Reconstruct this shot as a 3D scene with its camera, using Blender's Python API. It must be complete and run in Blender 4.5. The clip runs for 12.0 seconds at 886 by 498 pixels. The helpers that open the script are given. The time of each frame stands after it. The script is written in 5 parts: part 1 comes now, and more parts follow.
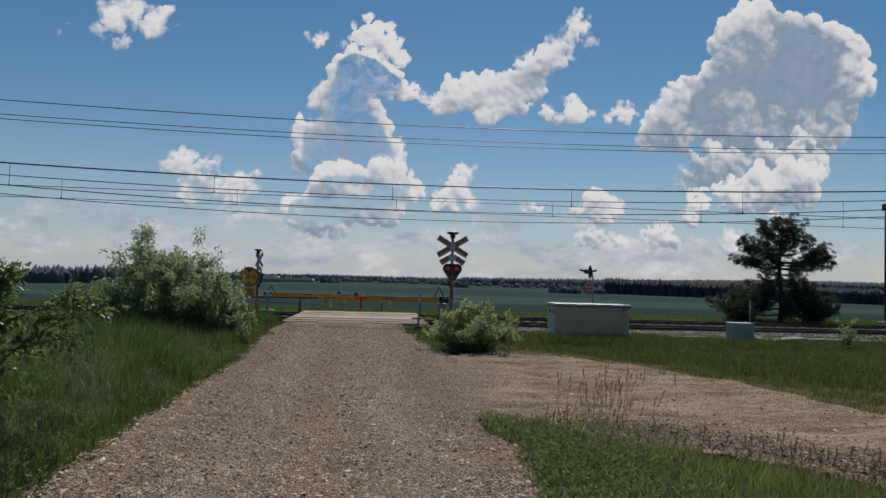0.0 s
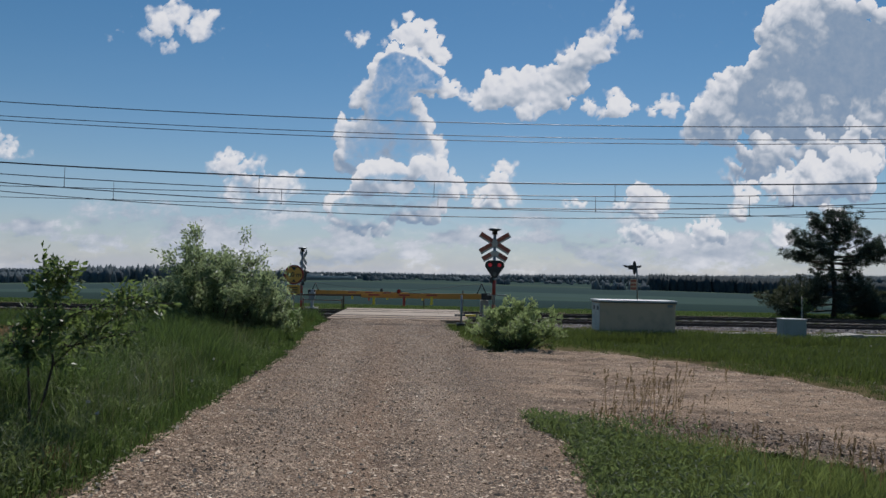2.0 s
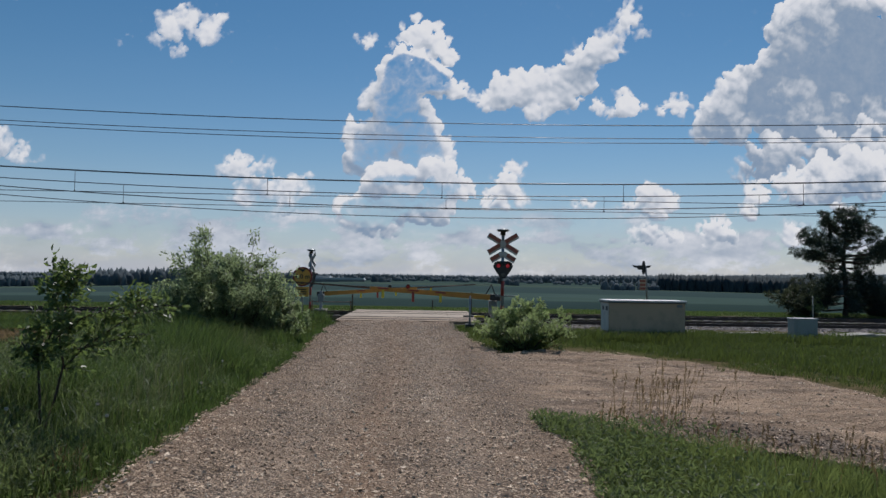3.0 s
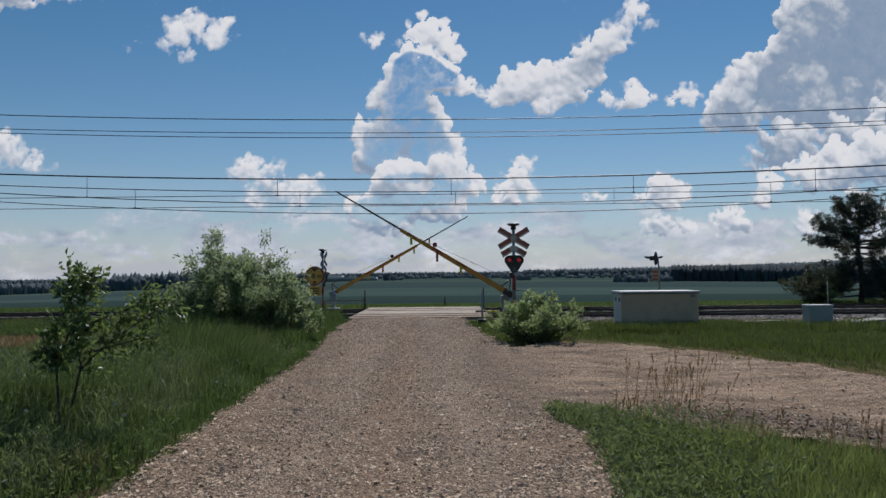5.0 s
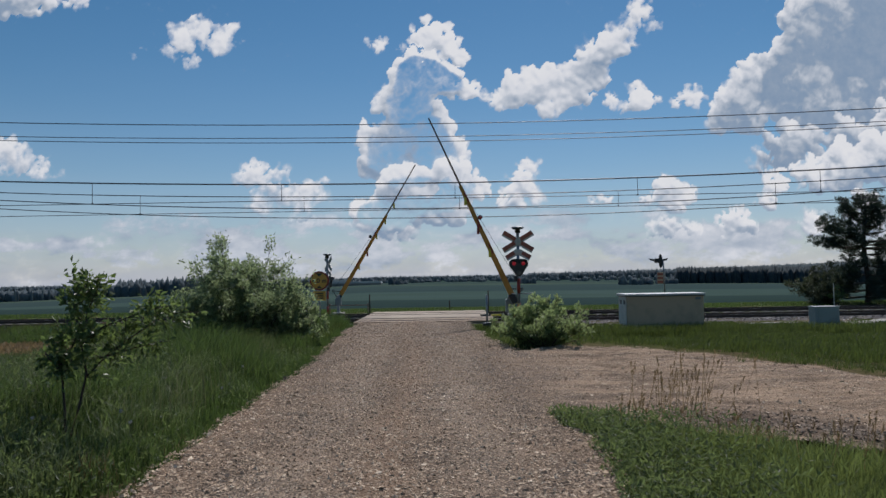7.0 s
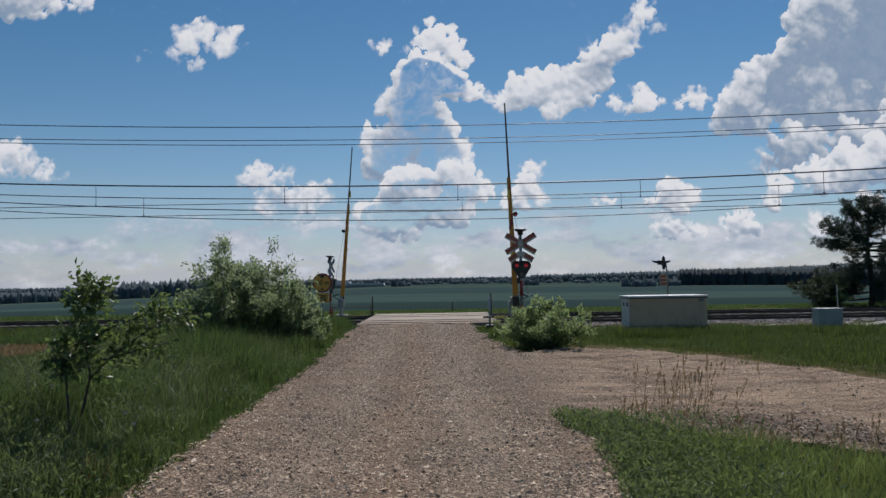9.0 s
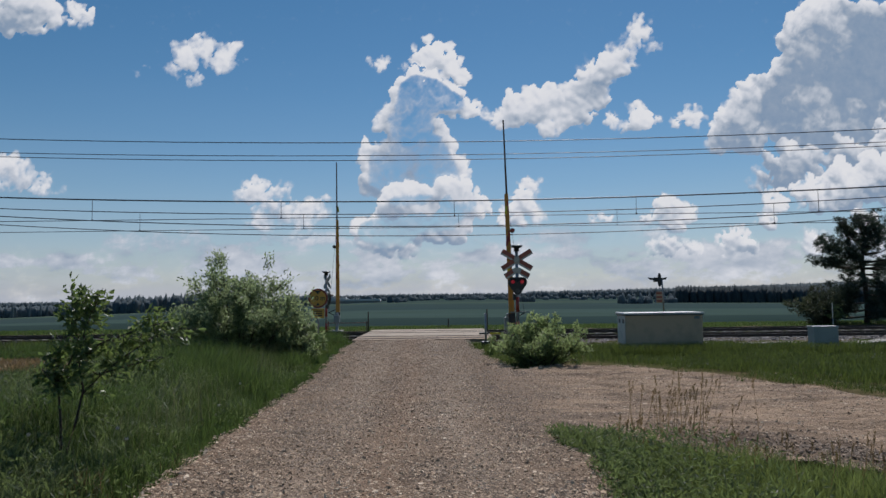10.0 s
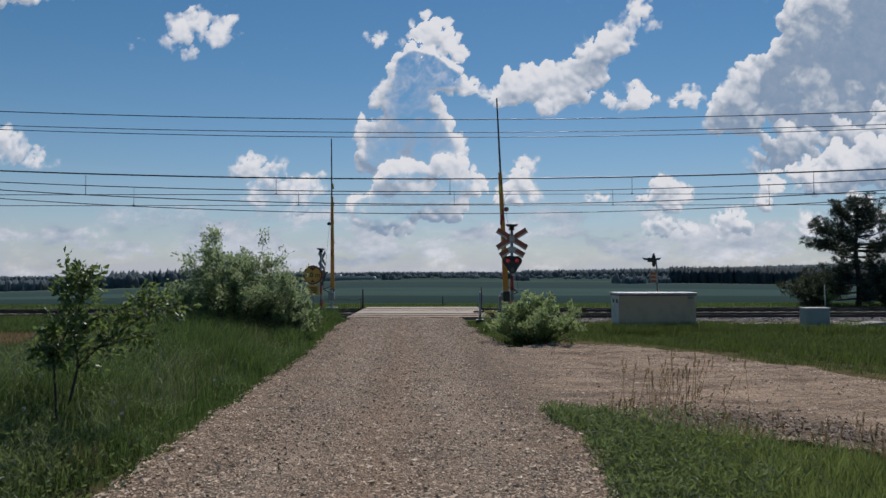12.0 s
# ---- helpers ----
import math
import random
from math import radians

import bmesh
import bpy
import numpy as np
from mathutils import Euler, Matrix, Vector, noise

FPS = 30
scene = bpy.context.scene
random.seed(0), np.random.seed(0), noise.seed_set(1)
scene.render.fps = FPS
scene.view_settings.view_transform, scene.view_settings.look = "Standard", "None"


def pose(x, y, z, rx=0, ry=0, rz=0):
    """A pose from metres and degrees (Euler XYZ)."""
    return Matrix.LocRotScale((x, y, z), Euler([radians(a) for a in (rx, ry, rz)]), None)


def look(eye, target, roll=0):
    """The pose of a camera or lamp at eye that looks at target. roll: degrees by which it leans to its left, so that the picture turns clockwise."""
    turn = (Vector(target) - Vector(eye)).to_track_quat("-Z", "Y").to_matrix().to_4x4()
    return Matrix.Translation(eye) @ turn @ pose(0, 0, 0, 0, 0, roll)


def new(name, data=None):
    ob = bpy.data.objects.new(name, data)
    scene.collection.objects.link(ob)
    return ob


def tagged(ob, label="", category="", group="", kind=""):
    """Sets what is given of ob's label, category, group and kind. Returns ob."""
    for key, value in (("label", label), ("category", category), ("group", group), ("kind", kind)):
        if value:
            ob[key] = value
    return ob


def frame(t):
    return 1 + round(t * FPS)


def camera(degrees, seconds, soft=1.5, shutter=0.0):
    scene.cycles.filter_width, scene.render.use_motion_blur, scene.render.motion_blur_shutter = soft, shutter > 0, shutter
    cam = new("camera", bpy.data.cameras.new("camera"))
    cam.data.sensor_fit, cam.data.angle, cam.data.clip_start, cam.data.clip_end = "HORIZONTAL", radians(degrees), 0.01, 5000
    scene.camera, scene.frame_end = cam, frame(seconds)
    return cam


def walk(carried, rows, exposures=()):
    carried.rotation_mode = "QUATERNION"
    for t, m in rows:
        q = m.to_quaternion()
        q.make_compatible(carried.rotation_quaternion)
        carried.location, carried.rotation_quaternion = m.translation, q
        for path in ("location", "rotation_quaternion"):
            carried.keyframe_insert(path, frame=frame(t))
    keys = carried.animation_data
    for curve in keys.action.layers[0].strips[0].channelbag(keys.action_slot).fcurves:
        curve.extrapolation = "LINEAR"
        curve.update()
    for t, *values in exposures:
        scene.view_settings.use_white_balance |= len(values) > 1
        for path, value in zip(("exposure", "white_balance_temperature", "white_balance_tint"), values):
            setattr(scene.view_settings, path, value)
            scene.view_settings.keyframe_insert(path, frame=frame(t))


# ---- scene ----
cam = camera(64.9, 12.0)
walk(cam, [
    (0.0, pose(-0.009, 0.023, 1.790, 92.559, -1.593, -5.432)),
    (0.1, pose(-0.010, 0.023, 1.788, 92.514, -1.537, -4.800)),
    (0.2, pose(-0.011, 0.023, 1.787, 92.469, -1.482, -3.600)),
    (0.3, pose(-0.012, 0.023, 1.785, 92.425, -1.427, -2.410)),
    (0.4, pose(-0.013, 0.024, 1.784, 92.380, -1.371, -1.440)),
    (0.5, pose(-0.014, 0.024, 1.782, 92.336, -1.316, -1.063)),
    (0.6, pose(-0.017, 0.024, 1.782, 92.311, -1.309, -1.040)),
    (0.7, pose(-0.020, 0.023, 1.782, 92.286, -1.303, -1.260)),
    (0.8, pose(-0.022, 0.023, 1.782, 92.261, -1.296, -1.620)),
    (0.9, pose(-0.025, 0.023, 1.782, 92.236, -1.290, -2.130)),
    (1.0, pose(-0.028, 0.022, 1.782, 92.211, -1.283, -2.485)),
    (1.5, pose(-0.036, 0.025, 1.782, 92.205, -1.422, -2.519)),
    (2.0, pose(-0.043, 0.031, 1.777, 92.243, -1.252, -2.034)),
    (2.5, pose(-0.041, 0.042, 1.776, 92.218, -1.112, -1.611)),
    (3.0, pose(-0.026, 0.034, 1.776, 92.327, -0.933, -1.310)),
    (5.0, pose(-0.008, 0.009, 1.739, 92.068, 0.565, -0.329)),
    (5.5, pose(-0.003, 0.006, 1.746, 92.270, 0.906, -0.136)),
    (6.0, pose(-0.000, 0.000, 1.750, 92.420, 1.000, -0.000)),
    (6.5, pose(0.001, -0.002, 1.749, 92.566, 1.012, 0.063)),
    (7.0, pose(-0.001, 0.007, 1.747, 92.383, 0.969, 0.057)),
    (9.0, pose(-0.001, -0.005, 1.751, 92.541, 0.967, 0.284)),
    (9.5, pose(0.013, -0.012, 1.749, 93.116, 0.989, 0.148)),
    (10.0, pose(0.009, -0.016, 1.745, 93.862, 0.700, -0.020)),
    (10.5, pose(0.004, -0.001, 1.741, 93.820, 0.615, -0.045)),
    (11.0, pose(0.030, -0.008, 1.727, 93.166, 0.826, -0.060)),
    (11.5, pose(0.016, -0.023, 1.747, 92.431, 0.637, -0.239)),
    (12.0, pose(-0.002, -0.010, 1.748, 92.055, 0.123, -0.471)),
], exposures=[(0.0, -0.08, 6380, 15), (0.8, 0.0, 6140, 15), (2.0, 0.0, 6120, 15), (12.0, 0.0, 6120, 15)])

# ---- light ----
SUN_ELEVATION, SUN_AZIMUTH = 50.0, 14.0     # degrees; azimuth clockwise from +y
scene.view_settings.exposure = 0.0
scene.view_settings.use_white_balance = True
scene.view_settings.white_balance_temperature, scene.view_settings.white_balance_tint = 6120, 15
world = bpy.data.worlds.new("world")
scene.world = world
world.use_nodes = True
wn = world.node_tree
sky = wn.nodes.new("ShaderNodeTexSky")
sky.sky_type, sky.sun_disc = "NISHITA", False
sky.sun_elevation, sky.sun_rotation = radians(SUN_ELEVATION), radians(SUN_AZIMUTH)
sky.altitude, sky.air_density, sky.dust_density, sky.ozone_density = 100, 1.0, 0.1, 2.0
vivid = wn.nodes.new("ShaderNodeHueSaturation")
vivid.inputs["Saturation"].default_value = 1.26
vivid.inputs["Hue"].default_value = 0.488
wn.links.new(sky.outputs[0], vivid.inputs["Color"])
wn.links.new(vivid.outputs[0], wn.nodes["Background"].inputs[0])
wn.nodes["Background"].inputs[1].default_value = 0.060
sun = new("sun", bpy.data.lights.new("sun", "SUN"))
sun.data.energy, sun.data.angle, sun.data.color = 3.7, radians(0.6), (1.0, 0.95, 0.86)
_e, _a = radians(SUN_ELEVATION), radians(SUN_AZIMUTH)
sun.matrix_world = look((0, 0, 60), (-math.sin(_a) * math.cos(_e), -math.cos(_a) * math.cos(_e), 60 - math.sin(_e)))

# ---- materials ----


def nodes_of(name):
    m = bpy.data.materials.new(name)
    m.use_nodes = True
    return m, m.node_tree, m.node_tree.nodes["Principled BSDF"]


def mixed(nt, factor, a, b, blend="MIX"):
    n = nt.nodes.new("ShaderNodeMix")
    n.data_type, n.blend_type = "RGBA", blend
    for socket, value in ((n.inputs[0], factor), (n.inputs[6], a), (n.inputs[7], b)):
        if isinstance(value, bpy.types.NodeSocket):
            nt.links.new(value, socket)
        elif isinstance(value, tuple):
            socket.default_value = (*value, 1.0)
        else:
            socket.default_value = value
    return n.outputs[2]


def grain(nt, scale, detail=4.0, rough=0.6, low=0.3, high=0.7):
    """Noise in object space, stretched to 0..1."""
    co = nt.nodes.new("ShaderNodeTexCoord")
    n = nt.nodes.new("ShaderNodeTexNoise")
    n.inputs["Scale"].default_value, n.inputs["Detail"].default_value, n.inputs["Roughness"].default_value = scale, detail, rough
    nt.links.new(co.outputs["Object"], n.inputs["Vector"])
    r = nt.nodes.new("ShaderNodeMapRange")
    r.inputs[1].default_value, r.inputs[2].default_value = low, high
    nt.links.new(n.outputs[0], r.inputs[0])
    return r.outputs[0]


def relief(nt, bsdf, height, strength, distance=0.02):
    b = nt.nodes.new("ShaderNodeBump")
    b.inputs["Strength"].default_value, b.inputs["Distance"].default_value = strength, distance
    nt.links.new(height, b.inputs["Height"])
    nt.links.new(b.outputs[0], bsdf.inputs["Normal"])


def surface(name, a, b, scale=3.0, fine=60.0, rough=0.7, metal=0.0, bump=0.2, dirt=(0.08, 0.07, 0.06), dirt_amount=0.35, vary=0.0):
    """Two-scale colour, dirt patches and fine relief."""
    m, nt, p = nodes_of(name)
    c = mixed(nt, grain(nt, fine), a, b)
    patch = grain(nt, scale, 5.0, 0.65, 0.5, 0.75)
    amount = nt.nodes.new("ShaderNodeMath")
    amount.operation = "MULTIPLY"
    nt.links.new(patch, amount.inputs[0])
    amount.inputs[1].default_value = dirt_amount
    c = mixed(nt, amount.outputs[0], c, dirt)
    if vary:
        info = nt.nodes.new("ShaderNodeObjectInfo")
        hsv = nt.nodes.new("ShaderNodeHueSaturation")
        r = nt.nodes.new("ShaderNodeMapRange")
        r.inputs[3].default_value, r.inputs[4].default_value = 1 - vary, 1 + vary
        nt.links.new(info.outputs["Random"], r.inputs[0])
        nt.links.new(r.outputs[0], hsv.inputs["Value"])
        nt.links.new(c, hsv.inputs["Color"])
        c = hsv.outputs[0]
    nt.links.new(c, p.inputs["Base Color"])
    p.inputs["Roughness"].default_value, p.inputs["Metallic"].default_value = rough, metal
    relief(nt, p, grain(nt, fine * 1.5), bump, 0.004)
    return m


def leafy(name, dark, light, through_colour, share=0.35, rough=0.55):
    """Leaves and blades: colour by island, light passing through."""
    m, nt, p = nodes_of(name)
    geo = nt.nodes.new("ShaderNodeNewGeometry")
    c = mixed(nt, geo.outputs["Random Per Island"], dark, light)
    c = mixed(nt, grain(nt, 1.1, 4.0), c, tuple(0.55 * v for v in dark))
    nt.links.new(c, p.inputs["Base Color"])
    p.inputs["Roughness"].default_value = rough
    p.inputs["Specular IOR Level"].default_value = 0.35
    t = nt.nodes.new("ShaderNodeBsdfTranslucent")
    tc = mixed(nt, geo.outputs["Random Per Island"], tuple(0.6 * v for v in through_colour), through_colour)
    nt.links.new(tc, t.inputs[0])
    s = nt.nodes.new("ShaderNodeMixShader")
    s.inputs[0].default_value = share
    nt.links.new(p.outputs[0], s.inputs[1])
    nt.links.new(t.outputs[0], s.inputs[2])
    nt.links.new(s.outputs[0], nt.nodes["Material Output"].inputs[0])
    return m


def pebbly(name, tones, rough=0.85, stain=None):
    """Loose stones: one of a few tones for each island."""
    m, nt, p = nodes_of(name)
    geo = nt.nodes.new("ShaderNodeNewGeometry")
    ramp = nt.nodes.new("ShaderNodeValToRGB")
    ramp.color_ramp.elements[0].color, ramp.color_ramp.elements[1].color = (*tones[0], 1), (*tones[-1], 1)
    for i, tone in enumerate(tones[1:-1], 1):
        ramp.color_ramp.elements.new(i / (len(tones) - 1)).color = (*tone, 1)
    nt.links.new(geo.outputs["Random Per Island"], ramp.inputs[0])
    c = mixed(nt, grain(nt, 90.0), ramp.outputs[0], (0.14, 0.11, 0.09))
    c = mixed(nt, 0.6, c, ramp.outputs[0])
    if stain:
        co = nt.nodes.new("ShaderNodeTexCoord")
        along = nt.nodes.new("ShaderNodeMapping")
        along.inputs["Scale"].default_value = (1.5, 0.22, 1.0)
        nt.links.new(co.outputs["Object"], along.inputs[0])
        n = nt.nodes.new("ShaderNodeTexNoise")
        n.inputs["Scale"].default_value, n.inputs["Detail"].default_value, n.inputs["Roughness"].default_value = 1.0, 5.0, 0.65
        nt.links.new(along.outputs[0], n.inputs["Vector"])
        r = nt.nodes.new("ShaderNodeMapRange")
        r.inputs[1].default_value, r.inputs[2].default_value, r.inputs[4].default_value = 0.46, 0.70, 0.75
        nt.links.new(n.outputs[0], r.inputs[0])
        c = mixed(nt, r.outputs[0], c, stain)
    nt.links.new(c, p.inputs["Base Color"])
    p.inputs["Roughness"].default_value = rough
    return m


def gravel_material():
    m, nt, p = nodes_of("gravel")
    co = nt.nodes.new("ShaderNodeTexCoord")
    v = nt.nodes.new("ShaderNodeTexVoronoi")
    v.inputs["Scale"].default_value = 36.0
    nt.links.new(co.outputs["Object"], v.inputs["Vector"])
    v2 = nt.nodes.new("ShaderNodeTexVoronoi")
    v2.inputs["Scale"].default_value = 10.0
    nt.links.new(co.outputs["Object"], v2.inputs["Vector"])
    sep = nt.nodes.new("ShaderNodeSeparateColor")
    nt.links.new(v.outputs["Color"], sep.inputs[0])
    sep2 = nt.nodes.new("ShaderNodeSeparateColor")
    nt.links.new(v2.outputs["Color"], sep2.inputs[0])
    c = mixed(nt, sep.outputs[0], (0.045, 0.030, 0.020), (0.68, 0.50, 0.335))
    c = mixed(nt, 0.48, c, mixed(nt, sep2.outputs[1], (0.070, 0.044, 0.027), (0.56, 0.395, 0.27)))
    # shade between the stones, painted dark along the cell borders
    gap = nt.nodes.new("ShaderNodeMapRange")
    gap.inputs[1].default_value, gap.inputs[2].default_value = 0.28, 0.62
    nt.links.new(v.outputs["Distance"], gap.inputs[0])
    c = mixed(nt, gap.outputs[0], c, (0.040, 0.027, 0.018))
    c = mixed(nt, grain(nt, 0.8, 5.0, 0.65, 0.42, 0.75), c, (0.22, 0.145, 0.09))
    c = mixed(nt, grain(nt, 5.0, 5.0, 0.75, 0.54, 0.72), c, (0.11, 0.072, 0.046))
    # damp, finer wheel tracks run along the road
    wave = nt.nodes.new("ShaderNodeMapping")
    wave.inputs["Scale"].default_value = (1.6, 0.10, 1.0)
    nt.links.new(co.outputs["Object"], wave.inputs[0])
    n = nt.nodes.new("ShaderNodeTexNoise")
    n.inputs["Scale"].default_value, n.inputs["Detail"].default_value = 1.0, 3.0
    nt.links.new(wave.outputs[0], n.inputs[0])
    r = nt.nodes.new("ShaderNodeMapRange")
    r.inputs[1].default_value, r.inputs[2].default_value, r.inputs[4].default_value = 0.48, 0.66, 0.75
    nt.links.new(n.outputs[0], r.inputs[0])
    c = mixed(nt, r.outputs[0], c, (0.19, 0.13, 0.085))
    worn = nt.nodes.new("ShaderNodeAttribute")
    worn.attribute_name = "wheel"
    wm = nt.nodes.new("ShaderNodeMath")
    wm.operation = "MULTIPLY"
    wm.inputs[1].default_value = 0.22
    nt.links.new(worn.outputs["Fac"], wm.inputs[0])
    c = mixed(nt, wm.outputs[0], c, (0.44, 0.345, 0.26))
    crown = nt.nodes.new("ShaderNodeAttribute")
    crown.attribute_name = "crown"
    cm = nt.nodes.new("ShaderNodeMath")
    cm.operation = "MULTIPLY"
    cm.inputs[1].default_value = 0.45
    nt.links.new(crown.outputs["Fac"], cm.inputs[0])
    c = mixed(nt, cm.outputs[0], c, (0.23, 0.135, 0.075))
    # bare soil of the turn-off, drawn out along the way vehicles turn
    soil = nt.nodes.new("ShaderNodeAttribute")
    soil.attribute_name = "soil"
    turn = nt.nodes.new("ShaderNodeMapping")
    turn.inputs["Rotation"].default_value = (0, 0, radians(40))
    turn.inputs["Scale"].default_value = (0.35, 2.2, 1.0)
    nt.links.new(co.outputs["Object"], turn.inputs[0])
    streak = nt.nodes.new("ShaderNodeTexNoise")
    streak.inputs["Scale"].default_value, streak.inputs["Detail"].default_value, streak.inputs["Roughness"].default_value = 1.3, 6.0, 0.65
    nt.links.new(turn.outputs[0], streak.inputs[0])
    sr = nt.nodes.new("ShaderNodeMapRange")
    sr.inputs[1].default_value, sr.inputs[2].default_value = 0.38, 0.62
    nt.links.new(streak.outputs[0], sr.inputs[0])
    bare = mixed(nt, sr.outputs[0], (0.12, 0.077, 0.047), (0.46, 0.32, 0.205))
    bare = mixed(nt, 0.35, bare, c)
    c = mixed(nt, soil.outputs["Fac"], c, bare)
    turned = nt.nodes.new("ShaderNodeAttribute")
    turned.attribute_name = "turned"
    c = mixed(nt, turned.outputs["Fac"], c, mixed(nt, grain(nt, 9.0), (0.045, 0.030, 0.020), (0.15, 0.10, 0.065)))
    nt.links.new(c, p.inputs["Base Color"])
    p.inputs["Roughness"].default_value = 0.9
    p.inputs["Specular IOR Level"].default_value = 0.25
    h = nt.nodes.new("ShaderNodeMath")
    nt.links.new(v.outputs["Distance"], h.inputs[0])
    nt.links.new(v2.outputs["Distance"], h.inputs[1])
    relief(nt, p, h.outputs[0], 0.9, 0.02)
    return m


def ground_material():
    """Turf near the road, strips of farm fields farther off with haze in their colour."""
    m, nt, p = nodes_of("turf")
    co = nt.nodes.new("ShaderNodeTexCoord")
    near = mixed(nt, grain(nt, 1.2, 6.0), (0.035, 0.055, 0.014), (0.075, 0.095, 0.028))
    near = mixed(nt, grain(nt, 12.0, 4.0, 0.7, 0.5, 0.8), near, (0.13, 0.10, 0.06))
    near = mixed(nt, grain(nt, 0.45, 5.0, 0.6, 0.5, 0.62), near, (0.16, 0.12, 0.075))
    worn = nt.nodes.new("ShaderNodeAttribute")
    worn.attribute_name = "bare"
    near = mixed(nt, worn.outputs["Fac"], near, mixed(nt, grain(nt, 2.5, 6.0), (0.065, 0.060, 0.028), (0.20, 0.145, 0.090)))
    warp = nt.nodes.new("ShaderNodeTexNoise")
    warp.inputs["Scale"].default_value = 0.008
    nt.links.new(co.outputs["Object"], warp.inputs[0])
    sep = nt.nodes.new("ShaderNodeSeparateXYZ")
    nt.links.new(co.outputs["Object"], sep.inputs[0])
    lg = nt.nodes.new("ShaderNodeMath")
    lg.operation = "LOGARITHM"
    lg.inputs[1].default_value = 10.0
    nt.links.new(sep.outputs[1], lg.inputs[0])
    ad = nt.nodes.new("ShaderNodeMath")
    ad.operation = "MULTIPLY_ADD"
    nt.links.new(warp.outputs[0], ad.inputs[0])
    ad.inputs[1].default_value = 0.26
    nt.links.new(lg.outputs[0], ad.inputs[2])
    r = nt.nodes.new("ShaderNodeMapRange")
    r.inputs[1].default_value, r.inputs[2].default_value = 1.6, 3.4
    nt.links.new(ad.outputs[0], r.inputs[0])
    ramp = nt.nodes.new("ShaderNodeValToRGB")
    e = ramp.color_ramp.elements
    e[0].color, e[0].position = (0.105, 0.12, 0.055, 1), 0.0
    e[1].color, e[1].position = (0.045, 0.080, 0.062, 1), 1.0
    # crop strips, darkened for cloud shade and blued for distance haze
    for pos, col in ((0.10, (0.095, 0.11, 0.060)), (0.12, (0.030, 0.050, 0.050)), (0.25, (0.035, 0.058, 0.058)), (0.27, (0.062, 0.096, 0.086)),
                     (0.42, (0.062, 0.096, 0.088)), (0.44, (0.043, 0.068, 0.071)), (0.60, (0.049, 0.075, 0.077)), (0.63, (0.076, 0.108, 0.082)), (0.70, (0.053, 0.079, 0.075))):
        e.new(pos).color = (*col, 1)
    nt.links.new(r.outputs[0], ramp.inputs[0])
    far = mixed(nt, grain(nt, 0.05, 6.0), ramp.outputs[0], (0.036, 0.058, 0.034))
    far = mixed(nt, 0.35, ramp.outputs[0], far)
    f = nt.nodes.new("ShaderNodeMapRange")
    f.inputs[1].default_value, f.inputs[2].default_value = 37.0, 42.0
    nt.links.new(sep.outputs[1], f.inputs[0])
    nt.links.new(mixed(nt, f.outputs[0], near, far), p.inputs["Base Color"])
    p.inputs["Roughness"].default_value = 0.95
    p.inputs["Specular IOR Level"].default_value = 0.0
    relief(nt, p, grain(nt, 25.0), 0.5, 0.03)
    return m


def cloud_material():
    """Vapour that glows, sun and grey shade painted in; clear where there is none."""
    m, nt, p = nodes_of("cloud")
    nt.nodes.remove(p)
    at = nt.nodes.new("ShaderNodeAttribute")
    at.attribute_name = "depth"
    fine = grain(nt, 0.022, 6.0, 0.6, 0.25, 0.75)
    ad = nt.nodes.new("ShaderNodeMath")
    ad.operation = "MULTIPLY_ADD"
    nt.links.new(fine, ad.inputs[0])
    ad.inputs[1].default_value = 0.22
    nt.links.new(at.outputs["Fac"], ad.inputs[2])
    al = nt.nodes.new("ShaderNodeMapRange")
    al.interpolation_type = "SMOOTHSTEP"
    al.inputs[1].default_value, al.inputs[2].default_value = 0.05, 0.62
    nt.links.new(ad.outputs[0], al.inputs[0])
    # painted light and shade of the clouds, worked out in build_sky
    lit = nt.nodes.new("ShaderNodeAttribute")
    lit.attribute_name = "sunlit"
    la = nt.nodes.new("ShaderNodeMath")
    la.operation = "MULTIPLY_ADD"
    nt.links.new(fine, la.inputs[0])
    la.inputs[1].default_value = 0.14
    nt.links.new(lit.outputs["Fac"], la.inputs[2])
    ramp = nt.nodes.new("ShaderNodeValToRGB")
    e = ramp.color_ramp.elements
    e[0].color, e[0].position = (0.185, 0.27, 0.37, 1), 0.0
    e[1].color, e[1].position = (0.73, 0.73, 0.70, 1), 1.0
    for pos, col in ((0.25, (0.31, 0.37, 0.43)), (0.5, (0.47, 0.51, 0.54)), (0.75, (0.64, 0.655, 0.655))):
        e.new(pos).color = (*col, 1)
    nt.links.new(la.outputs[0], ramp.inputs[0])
    haze = nt.nodes.new("ShaderNodeAttribute")
    haze.attribute_name = "haze"
    mx = nt.nodes.new("ShaderNodeMath")
    mx.operation = "MAXIMUM"
    nt.links.new(al.outputs[0], mx.inputs[0])
    nt.links.new(haze.outputs["Fac"], mx.inputs[1])
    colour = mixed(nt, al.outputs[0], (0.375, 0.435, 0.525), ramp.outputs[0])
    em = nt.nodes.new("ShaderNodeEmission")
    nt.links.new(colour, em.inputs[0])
    tr = nt.nodes.new("ShaderNodeBsdfTransparent")
    s = nt.nodes.new("ShaderNodeMixShader")
    nt.links.new(mx.outputs[0], s.inputs[0])
    nt.links.new(tr.outputs[0], s.inputs[1])
    nt.links.new(em.outputs[0], s.inputs[2])
    nt.links.new(s.outputs[0], nt.nodes["Material Output"].inputs[0])
    return m


